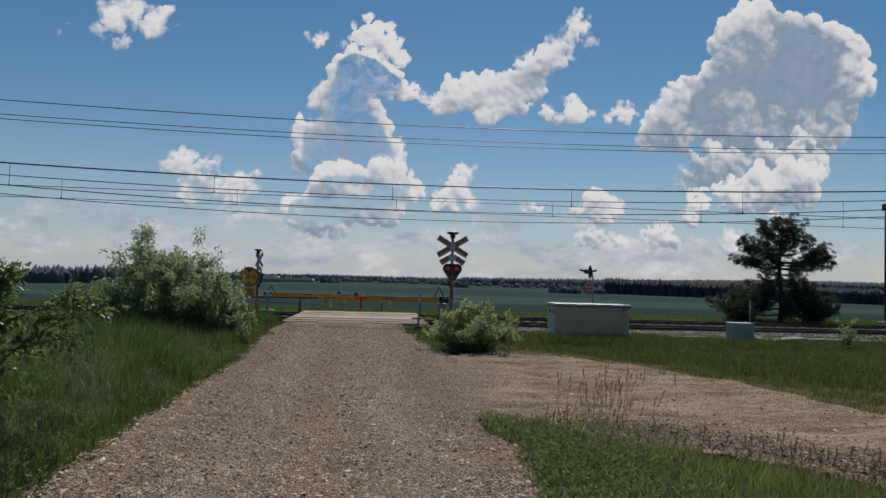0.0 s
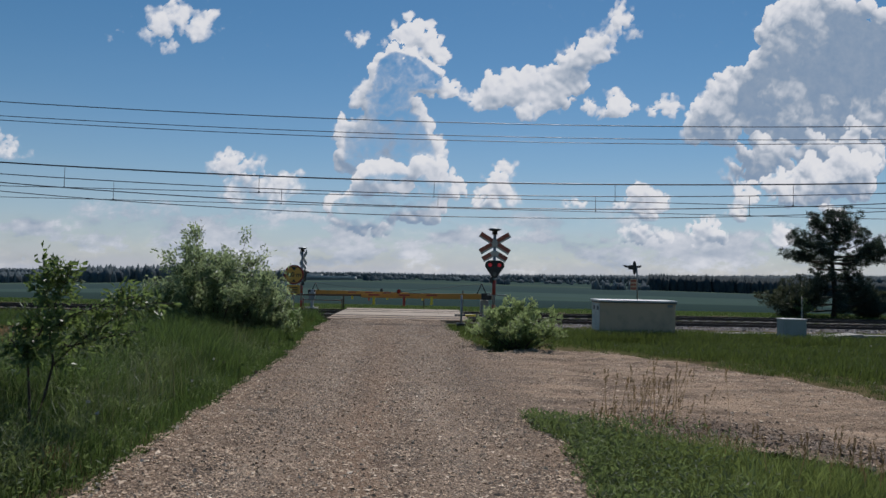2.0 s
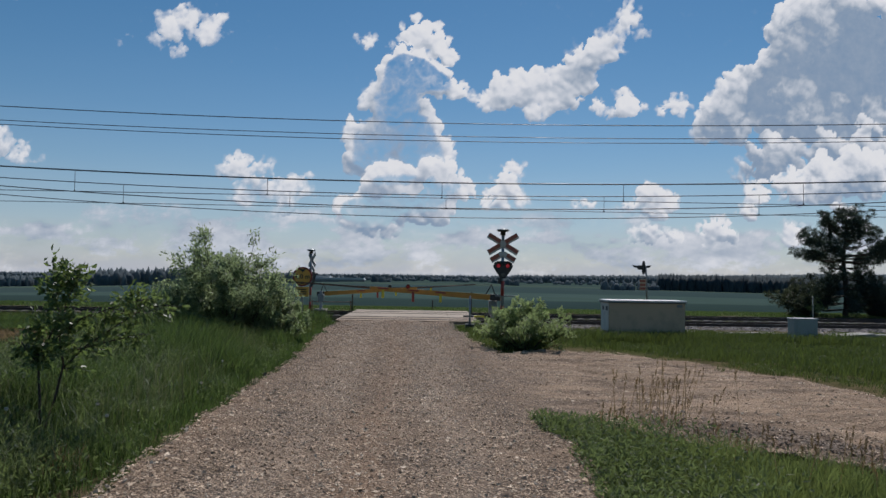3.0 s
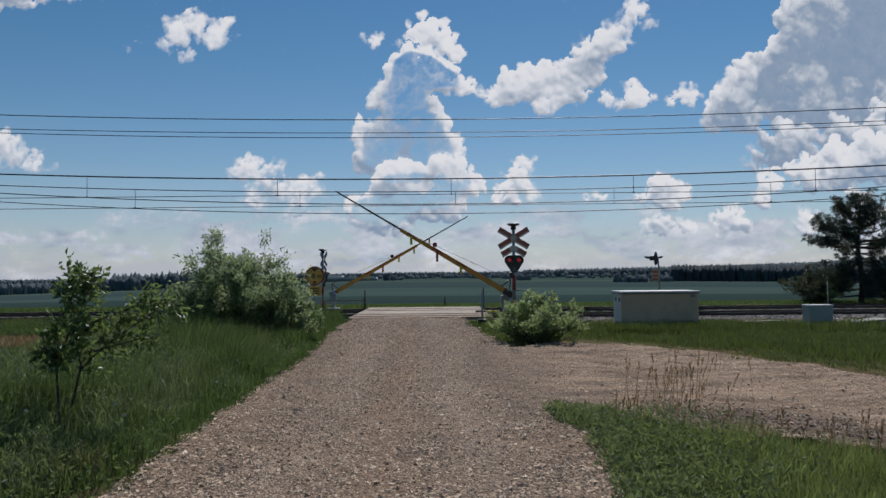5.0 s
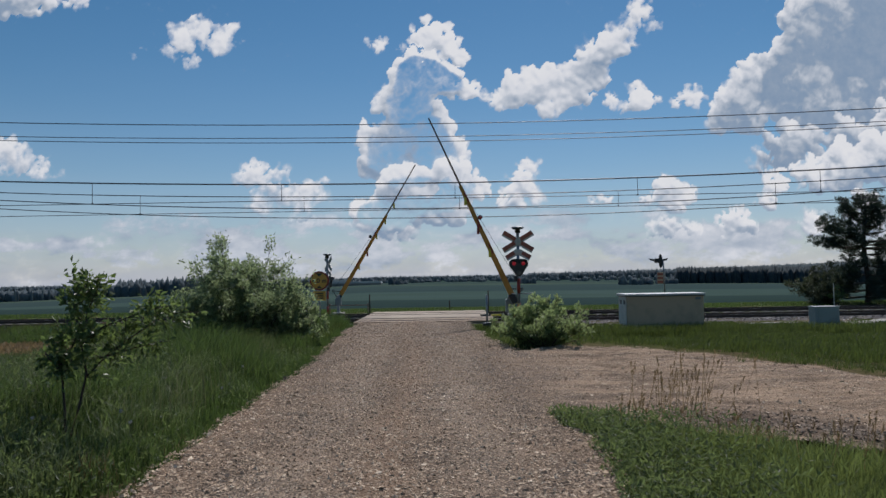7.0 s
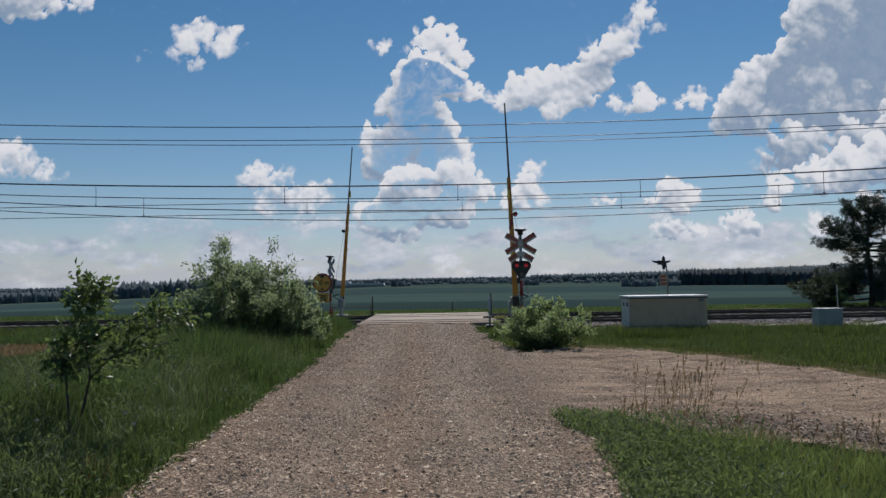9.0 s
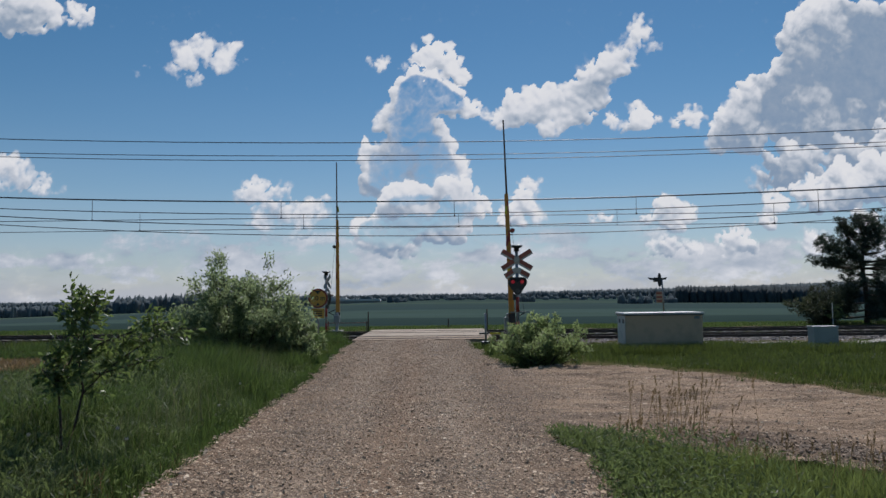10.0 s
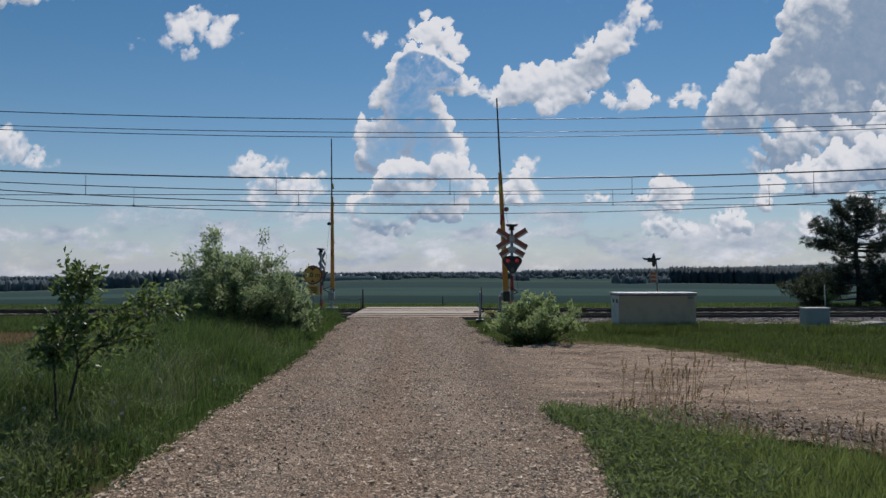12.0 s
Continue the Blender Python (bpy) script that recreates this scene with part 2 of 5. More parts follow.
def glowing(name, colour, strength):
    m, nt, p = nodes_of(name)
    p.inputs["Base Color"].default_value = (*colour, 1)
    p.inputs["Emission Color"].default_value = (*colour, 1)
    p.inputs["Emission Strength"].default_value = strength
    p.inputs["Roughness"].default_value = 0.2
    return m


GRAVEL, TURF, CLOUD = gravel_material(), ground_material(), cloud_material()
PEBBLE = pebbly("pebble", [(0.19, 0.128, 0.082), (0.55, 0.395, 0.255), (0.78, 0.59, 0.405), (0.49, 0.345, 0.225), (0.93, 0.76, 0.565)], stain=(0.27, 0.175, 0.10))
CLOD = pebbly("clod", [(0.10, 0.068, 0.044), (0.20, 0.14, 0.092), (0.29, 0.205, 0.135)])
BALLAST = pebbly("ballast_stone", [(0.10, 0.085, 0.08), (0.36, 0.32, 0.30), (0.20, 0.165, 0.15), (0.55, 0.50, 0.47)])
BED = surface("ballast_bed", (0.055, 0.048, 0.044), (0.15, 0.13, 0.12), 2.0, 25.0, 0.95, bump=1.0)
GRASS = leafy("grass_blade", (0.018, 0.040, 0.013), (0.112, 0.148, 0.060), (0.14, 0.22, 0.055), 0.46)
GRASS_LIGHT = leafy("meadow_blade", (0.032, 0.054, 0.015), (0.130, 0.155, 0.050), (0.155, 0.21, 0.048), 0.40)
HERB = leafy("herb_leaf", (0.055, 0.090, 0.034), (0.22, 0.26, 0.14), (0.26, 0.34, 0.11), 0.42)
ISLAND = leafy("island_blade", (0.036, 0.066, 0.020), (0.165, 0.20, 0.075), (0.26, 0.33, 0.09), 0.5)
SAPLING = leafy("sapling_leaf", (0.065, 0.105, 0.042), (0.19, 0.25, 0.11), (0.26, 0.36, 0.10), 0.42, 0.4)
STALK = leafy("verge_stalk", (0.10, 0.12, 0.055), (0.24, 0.24, 0.13), (0.22, 0.24, 0.10), 0.35)
STRAW = leafy("straw", (0.22, 0.145, 0.075), (0.42, 0.30, 0.16), (0.36, 0.25, 0.12), 0.4)
WILLOW = leafy("willow_leaf", (0.15, 0.195, 0.11), (0.36, 0.42, 0.265), (0.42, 0.52, 0.25), 0.54, 0.42)
SHRUB = leafy("shrub_leaf", (0.135, 0.185, 0.085), (0.34, 0.41, 0.21), (0.44, 0.55, 0.22), 0.54, 0.45)
NEEDLE = leafy("pine_needle", (0.034, 0.055, 0.044), (0.075, 0.105, 0.078), (0.08, 0.11, 0.07), 0.3)
THICKET = leafy("thicket_leaf", (0.045, 0.062, 0.040), (0.100, 0.120, 0.070), (0.12, 0.14, 0.07), 0.35)
# distance haze is painted into both foliage colours, pale and bluish
HAZED_SPRUCE = leafy("hazed_spruce", (0.075, 0.10, 0.115), (0.11, 0.14, 0.155), (0.14, 0.18, 0.18), 0.45, 0.9)
HAZED_WOODS = leafy("hazed_foliage", (0.155, 0.20, 0.225), (0.20, 0.25, 0.275), (0.28, 0.34, 0.36), 0.5, 0.9)
BARK = surface("bark", (0.03, 0.023, 0.018), (0.07, 0.055, 0.042), 6.0, 40.0, 0.95, bump=0.8)
STEEL = surface("galvanised_steel", (0.26, 0.27, 0.28), (0.36, 0.37, 0.38), 4.0, 50.0, 0.5, 0.6)
RAIL = surface("rail_steel", (0.045, 0.033, 0.030), (0.085, 0.06, 0.05), 3.0, 40.0, 0.75, 0.2)
RAIL_TOP = surface("rail_head", (0.08, 0.075, 0.075), (0.12, 0.11, 0.105), 3.0, 40.0, 0.7, 0.3)
CONCRETE = surface("concrete", (0.26, 0.24, 0.21), (0.36, 0.34, 0.30), 1.5, 35.0, 0.9, bump=0.4, vary=0.08)
SLEEPER = surface("sleeper_concrete", (0.10, 0.085, 0.075), (0.17, 0.15, 0.135), 1.5, 35.0, 0.95, bump=0.4, vary=0.1)
SLAB = surface("crossing_concrete", (0.31, 0.245, 0.18), (0.41, 0.335, 0.255), 0.8, 25.0, 0.9, bump=0.5, vary=0.08)
DUSTY = surface("gravelled_slab", (0.20, 0.145, 0.10), (0.40, 0.30, 0.21), 1.5, 14.0, 0.95, bump=0.8, dirt=(0.12, 0.085, 0.06), dirt_amount=0.6, vary=0.06)
CABIN = surface("cabin_panel", (0.55, 0.375, 0.235), (0.61, 0.43, 0.285), 1.6, 45.0, 0.75, bump=0.15, dirt=(0.20, 0.18, 0.13), dirt_amount=0.5)
ROOF = surface("cabin_roof", (0.42, 0.42, 0.41), (0.52, 0.52, 0.51), 2.0, 40.0, 0.45, 0.2)
DARK = surface("black_paint", (0.012, 0.012, 0.013), (0.03, 0.03, 0.032), 5.0, 60.0, 0.45, bump=0.1)
GREY = surface("grey_paint", (0.20, 0.215, 0.21), (0.26, 0.28, 0.275), 3.0, 50.0, 0.55, bump=0.1)
YELLOW = surface("yellow_paint", (0.50, 0.215, 0.025), (0.57, 0.26, 0.035), 3.0, 50.0, 0.5, bump=0.1, dirt=(0.22, 0.12, 0.03))
RED = surface("red_paint", (0.27, 0.032, 0.022), (0.34, 0.045, 0.030), 4.0, 50.0, 0.5, bump=0.1, dirt=(0.15, 0.03, 0.02))
SIGN_RED = surface("sign_red", (0.33, 0.085, 0.055), (0.40, 0.12, 0.075), 4.0, 50.0, 0.5, bump=0.1, dirt=(0.18, 0.07, 0.05))
OLD_RED = surface("faded_red_paint", (0.16, 0.09, 0.075), (0.22, 0.12, 0.095), 4.0, 50.0, 0.8, bump=0.2)
CABINET = surface("cabinet_paint", (0.29, 0.30, 0.27), (0.35, 0.36, 0.325), 3.0, 50.0, 0.6, bump=0.1)
TIP = surface("boom_tip", (0.085, 0.045, 0.028), (0.13, 0.07, 0.04), 4.0, 50.0, 0.6, bump=0.1)
TAG_YELLOW = surface("tag_yellow", (0.62, 0.50, 0.02), (0.70, 0.58, 0.03), 8.0, 50.0, 0.4, bump=0.05)
SIGN_YELLOW = surface("sign_yellow", (0.74, 0.36, 0.05), (0.80, 0.42, 0.07), 4.0, 50.0, 0.45, bump=0.05, dirt=(0.40, 0.20, 0.05))
WHITE = surface("white_paint", (0.52, 0.49, 0.43), (0.62, 0.59, 0.53), 4.0, 50.0, 0.55, bump=0.1)
WIRE = surface("wire", (0.03, 0.032, 0.034), (0.06, 0.06, 0.062), 1.0, 30.0, 0.5, 0.5)
LENS = glowing("red_lens", (0.50, 0.010, 0.03), 0.2)
LENS_OFF = surface("dark_lens", (0.06, 0.06, 0.06), (0.10, 0.10, 0.10), 5.0, 60.0, 0.15)
LENS_RED_OFF = surface("boom_lens", (0.30, 0.015, 0.012), (0.36, 0.02, 0.015), 5.0, 60.0, 0.15)

# ---- mesh helpers ----


def part(name, bm, material, parent=None, label=""):
    """Links a bmesh as one mesh object, under a thing or a part."""
    me = bpy.data.meshes.new(name)
    bm.to_mesh(me)
    bm.free()
    me.materials.append(material)
    ob = new(name, me)
    ob.parent = parent
    return tagged(ob, label)


def empty(name, x, y, z=0.0, rz=0.0):
    ob = new(name)
    ob.empty_display_size = 0.2
    ob.matrix_basis = pose(x, y, z, 0, 0, rz)
    return ob


def block(x0, x1, y0, y1, z0, z1, bevel=0.0, bm=None):
    bm = bm or bmesh.new()
    made = bmesh.ops.create_cube(bm, size=1.0, matrix=Matrix.LocRotScale(((x0 + x1) / 2, (y0 + y1) / 2, (z0 + z1) / 2), None, (x1 - x0, y1 - y0, z1 - z0)))
    if bevel:
        edges = {e for v in made["verts"] for e in v.link_edges}
        bmesh.ops.bevel(bm, geom=list(edges), offset=bevel, segments=2, affect="EDGES", profile=0.5)
    return bm


def rod(points, radii, sides=8, bm=None):
    """A tapered tube along points."""
    bm = bm or bmesh.new()
    points = [Vector(p) for p in points]
    rings = []
    for i, p in enumerate(points):
        d = (points[min(i + 1, len(points) - 1)] - points[max(i - 1, 0)]).normalized()
        side = d.orthogonal().normalized() if abs(d.z) > 0.95 else d.cross(Vector((0, 0, 1))).normalized()
        up = side.cross(d)
        r = radii[min(i, len(radii) - 1)]
        rings.append([bm.verts.new(p + r * (math.cos(a) * side + math.sin(a) * up)) for a in (2 * math.pi * k / sides for k in range(sides))])
    for a, b in zip(rings, rings[1:]):
        for k in range(sides):
            bm.faces.new((a[k], a[(k + 1) % sides], b[(k + 1) % sides], b[k]))
    bm.faces.new(rings[0][::-1])
    bm.faces.new(rings[-1])
    for f in bm.faces:
        f.smooth = len(f.verts) == 4
    return bm


def plate(outline, y0, y1, bm=None):
    """A flat plate in x and z with thickness along y."""
    bm = bm or bmesh.new()
    a = [bm.verts.new((x, y0, z)) for x, z in outline]
    b = [bm.verts.new((x, y1, z)) for x, z in outline]
    bm.faces.new(a)
    bm.faces.new(b[::-1])
    for i in range(len(a)):
        j = (i + 1) % len(a)
        bm.faces.new((a[j], a[i], b[i], b[j]))
    bmesh.ops.recalc_face_normals(bm, faces=bm.faces[:])
    return bm


def circle(cx, cz, r, n=28, squash=1.0):
    return [(cx + r * math.cos(2 * math.pi * k / n), cz + squash * r * math.sin(2 * math.pi * k / n)) for k in range(n)]


def raw(name, verts, faces, material, parent=None, label="", smooth=False):
    """A mesh object from arrays; faces all have the same number of corners."""
    me = bpy.data.meshes.new(name)
    n, k = faces.shape
    me.vertices.add(len(verts))
    me.vertices.foreach_set("co", np.ascontiguousarray(verts, np.float32).ravel())
    me.loops.add(n * k)
    me.loops.foreach_set("vertex_index", np.ascontiguousarray(faces, np.int32).ravel())
    me.polygons.add(n)
    me.polygons.foreach_set("loop_start", np.arange(0, n * k, k, dtype=np.int32))
    me.polygons.foreach_set("loop_total", np.full(n, k, np.int32))
    me.polygons.foreach_set("use_smooth", np.full(n, smooth))
    me.update(calc_edges=True)
    me.materials.append(material)
    ob = new(name, me)
    ob.parent = parent
    return tagged(ob, label)


def value_noise(x, y, seed, octaves=5, gain=0.5):
    """Smooth noise of two arrays, about -1..1."""
    total, amp, norm = np.zeros_like(x, float), 1.0, 0.0
    for o in range(octaves):
        grid = np.random.default_rng(seed + o).uniform(-1, 1, (256, 256))
        fx, fy = x * 2**o + 17.3 * o, y * 2**o + 5.1 * o
        ix, iy = np.floor(fx).astype(int), np.floor(fy).astype(int)
        tx, ty = fx - ix, fy - iy
        tx, ty = tx * tx * (3 - 2 * tx), ty * ty * (3 - 2 * ty)
        g = lambda a, b: grid[a % 256, b % 256]
        total += amp * ((g(ix, iy) * (1 - tx) + g(ix + 1, iy) * tx) * (1 - ty) + (g(ix, iy + 1) * (1 - tx) + g(ix + 1, iy + 1) * tx) * ty)
        norm += amp
        amp *= gain
    return total / norm * 1.6


def land(x, y):
    """Height of the ground: level to the railway, then a shallow valley."""
    x, y = np.asarray(x, float), np.asarray(y, float)
    d = np.clip(y - 40, 0, None)
    z = -0.9 * np.log1p(d / 30)
    side = np.clip(np.clip(-x - 0.1 * y, 0, 300) * 0.0275, 0, None) + np.clip(np.clip(x - 0.1 * y, 0, 300) * 0.0135, 0, None)
    dip = 0.2 * np.clip((x - 3) / 2, 0, 1) * np.clip((y - 15) / 5, 0, 1) * np.clip((27.5 - y) / 2, 0, 1)
    hill = 14.0 * np.clip((x / np.maximum(y, 1) - 0.15) / 0.45, 0, 1) * np.clip((y - 700) / 350, 0, 1)
    return z - side * np.clip(d / 150, 0, 1) - dip + hill


def road_edges(y):
    """The gravel road's borders in x."""
    left = np.interp(y, [-20, 6, 11, 21, 26], [-2.55, -2.67, -2.74, -3.25, -3.45])
    right = np.interp(y, [-20, 6, 9.5, 16, 21.7, 26], [1.55, 1.55, 1.5, 1.55, 1.13, 0.95])
    return left, right


def island_edge(x):
    """Where the turn-off meets the grassy island."""
    return np.interp(x, [0.8, 1.5, 2.15, 3.1, 4.25, 8, 14], [8.95, 8.65, 8.1, 7.15, 6.2, 2.4, -3])


def turn_off_edge(x):
    """Where the turn-off meets the meadow."""
    return np.interp(x, [0.8, 1.55, 3.6, 5.0, 6.0, 6.6, 7.3, 9.2, 14], [16.2, 16.4, 17.8, 17.3, 15.6, 13.4, 11.0, 7.5, 1.2])


def in_branch(x, y):
    """True on the dirt track that leaves the road towards the right."""
    low = island_edge(x)
    high = turn_off_edge(x)
    ragged = 0.9 * value_noise(x * 0.55, y * 0.55, 140, 3) + 0.35 * value_noise(x * 2.5, y * 2.5, 144, 3)
    return (x > 0.8) & (y > low) & (y < high + ragged * np.clip((x - 2.5) / 1.5, 0, 1))


def road_height(x, y):
    left, right = road_edges(y)
    rut = -0.025 * np.exp(-((x - left - 1.05) / 0.3) ** 2) - 0.025 * np.exp(-((x - right + 1.05) / 0.3) ** 2)
    z = 0.035 + 0.018 * value_noise(x * 2.2, y * 2.2, 8, 4) + rut * (x < 1.6)
    z += in_branch(x, y) * np.clip((x - 1.7) / 1.4, 0, 1) * 0.065 * value_noise((x - y) * 0.35, (x + y) * 1.5, 12, 4)
    z -= 0.11 * np.clip((y - turn_off_edge(x)) / 1.6 + 1, 0, 1) * np.clip((x - 2.5) / 1.5, 0, 1)
    return z + np.clip((y - 22) / 5, 0, 1) * 0.012


def edge_wobble(x, y):
    return 0.13 * value_noise(x * 0.6, y * 0.6, 40, 2) + 0.06 * value_noise(x * 4, y * 4, 46, 2)


def on_road(x, y, margin=0.0):
    left, right = road_edges(y)
    w = edge_wobble(x, y)
    return ((x > left - margin + w) & (x < right + margin + w) & (y < 27.62)) | in_branch(x, y + w)


# ---- setting ----
def build_ground():
    xs = np.concatenate([-np.geomspace(30, 3200, 46)[::-1], np.linspace(-29, 29, 110), np.geomspace(30, 3200, 46)])
    ys = np.concatenate([-np.geomspace(20, 2500, 20)[::-1], np.linspace(-19, 48, 130), np.geomspace(50, 3280, 70)])
    gx, gy = np.meshgrid(xs, ys)
    gz = land(gx, gy)
    near = (np.abs(gx) < 29) & (gy < 26) & (gy > -19)
    gz = gz + near * (gx > -9) * (0.03 * value_noise(gx * 0.6, gy * 0.6, 3, 3)) - 0.075
    nx = len(xs)
    idx = np.arange(len(xs) * len(ys)).reshape(len(ys), nx)
    faces = np.stack([idx[:-1, :-1], idx[:-1, 1:], idx[1:, 1:], idx[1:, :-1]], -1).reshape(-1, 4)
    high = turn_off_edge(gx)
    off = gy - high + 0.8 * value_noise(gx * 0.5, gy * 0.5, 160, 3)
    bare = np.clip(1.1 - off / 4.5, 0, 1) * np.clip((gx - 1.5) / 1.5, 0, 1) * np.clip((15 - gx) / 3, 0, 1) * (gy > 0)
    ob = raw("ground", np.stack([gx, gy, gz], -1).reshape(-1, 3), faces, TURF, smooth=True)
    ob.data.attributes.new("bare", "FLOAT", "POINT").data.foreach_set("value", np.ascontiguousarray(bare, np.float32).ravel())
    tagged(ob, "grassy ground and green farm fields under summer sun", "ground", kind="structure")


def build_road():
    step = 0.06
    xs, ys = np.arange(-4.2, 11, step), np.arange(-8, 27.7, step)
    gx, gy = np.meshgrid(xs, ys)
    gz = road_height(gx, gy)
    keep = on_road(gx, gy)
    idx = np.arange(gx.size).reshape(gx.shape)
    cell = keep[:-1, :-1] & keep[:-1, 1:] & keep[1:, 1:] & keep[1:, :-1]
    faces = np.stack([idx[:-1, :-1], idx[:-1, 1:], idx[1:, 1:], idx[1:, :-1]], -1)[cell]
    used, inv = np.unique(faces, return_inverse=True)
    verts = np.stack([gx, gy, gz], -1).reshape(-1, 3)[used]
    ob = raw("road", verts, inv.reshape(-1, 4), GRAVEL, smooth=True)
    share = np.clip((verts[:, 0] - 1.3 + 0.5 * value_noise(verts[:, 0], verts[:, 1], 44, 3)) / 1.2, 0, 1) * (verts[:, 1] < 19)
    left, right = road_edges(verts[:, 1])
    u = (verts[:, 0] - left) / (right - left)
    lane = (verts[:, 0] < 1.8) * (0.75 + 0.4 * value_noise(verts[:, 0] * 2, verts[:, 1] * 0.4, 47, 3))
    for key, data in (("wheel", (np.exp(-((u - 0.30) / 0.09) ** 2) + np.exp(-((u - 0.70) / 0.09) ** 2)) * lane), ("crown", (np.exp(-((u - 0.5) / 0.07) ** 2) + 0.6 * np.exp(-(u / 0.08) ** 2)) * lane)):
        ob.data.attributes.new(key, "FLOAT", "POINT").data.foreach_set("value", np.ascontiguousarray(data, np.float32))
    low = island_edge(verts[:, 0])
    near = verts[:, 1] - low + 0.35 * value_noise(verts[:, 0] * 1.3, verts[:, 1] * 1.3, 150, 3)
    turned = np.clip((verts[:, 0] - 2.5) / 0.8, 0, 1) * np.exp(-((near - 1.25) / 0.75) ** 2) * np.clip(0.75 + 0.8 * value_noise(verts[:, 0] * 2.2, verts[:, 1] * 2.2, 154, 3), 0, 1)
    ob.data.attributes.new("turned", "FLOAT", "POINT").data.foreach_set("value", np.ascontiguousarray(turned, np.float32))
    ob.data.attributes.new("soil", "FLOAT", "POINT").data.foreach_set("value", np.ascontiguousarray(share, np.float32))
    tagged(ob, "beige gravel road with wheel ruts and a dirt turn-off", "road", kind="structure")


def scatter_stones(name, x, y, z, size, material, label, category, seed):
    """Irregular little stones, one mesh."""
    rng = np.random.default_rng(seed)
    base = np.array([(1, 0, 0), (-1, 0, 0), (0, 1, 0), (0, -1, 0), (0, 0, 1), (0, 0, -1)], float)
    tri = np.array([(0, 2, 4), (2, 1, 4), (1, 3, 4), (3, 0, 4), (2, 0, 5), (1, 2, 5), (3, 1, 5), (0, 3, 5)])
    n = len(x)
    a = rng.uniform(0, 2 * np.pi, n)
    shape = base[None] * rng.uniform(0.6, 1.3, (n, 6, 1)) * (size[:, None] * rng.uniform(0.6, 1.2, (n, 3)) * (1, 1, 0.42))[:, None, :]
    shape += rng.normal(0, 0.22, (n, 6, 3)) * size[:, None, None]
    c, s = np.cos(a)[:, None], np.sin(a)[:, None]
    v = np.stack([shape[..., 0] * c - shape[..., 1] * s + x[:, None], shape[..., 0] * s + shape[..., 1] * c + y[:, None], shape[..., 2] + z[:, None]], -1)
    f = tri[None] + 6 * np.arange(n)[:, None, None]
    ob = raw(name, v.reshape(-1, 3), f.reshape(-1, 3), material)
    return tagged(ob, label, category, kind="stuff")


def build_pebbles():
    rng = np.random.default_rng(5)
    n = 230000
    y = np.where(rng.uniform(0, 1, n) < 0.10, rng.uniform(-8, 3.6, n), 3.4 + 24 * rng.uniform(0, 1, n) ** 1.6)
    x = rng.uniform(-3.7, 7.5, n)
    keep = on_road(x, y, 0.08) & (np.abs(x) < np.maximum(0.85 * y + 0.6, 3.2))
    x, y = x[keep], y[keep]
    size = rng.lognormal(-4.34, 0.42, len(x)).clip(0.006, 0.036)
    br = in_branch(x, y)
    keep = ~br | (rng.uniform(0, 1, len(x)) < 0.4)
    x, y, size = x[keep], y[keep], size[keep]
    scatter_stones("gravel", x, y, road_height(x, y), size, PEBBLE, "loose beige and brown gravel stones on the road", "gravel", 6)


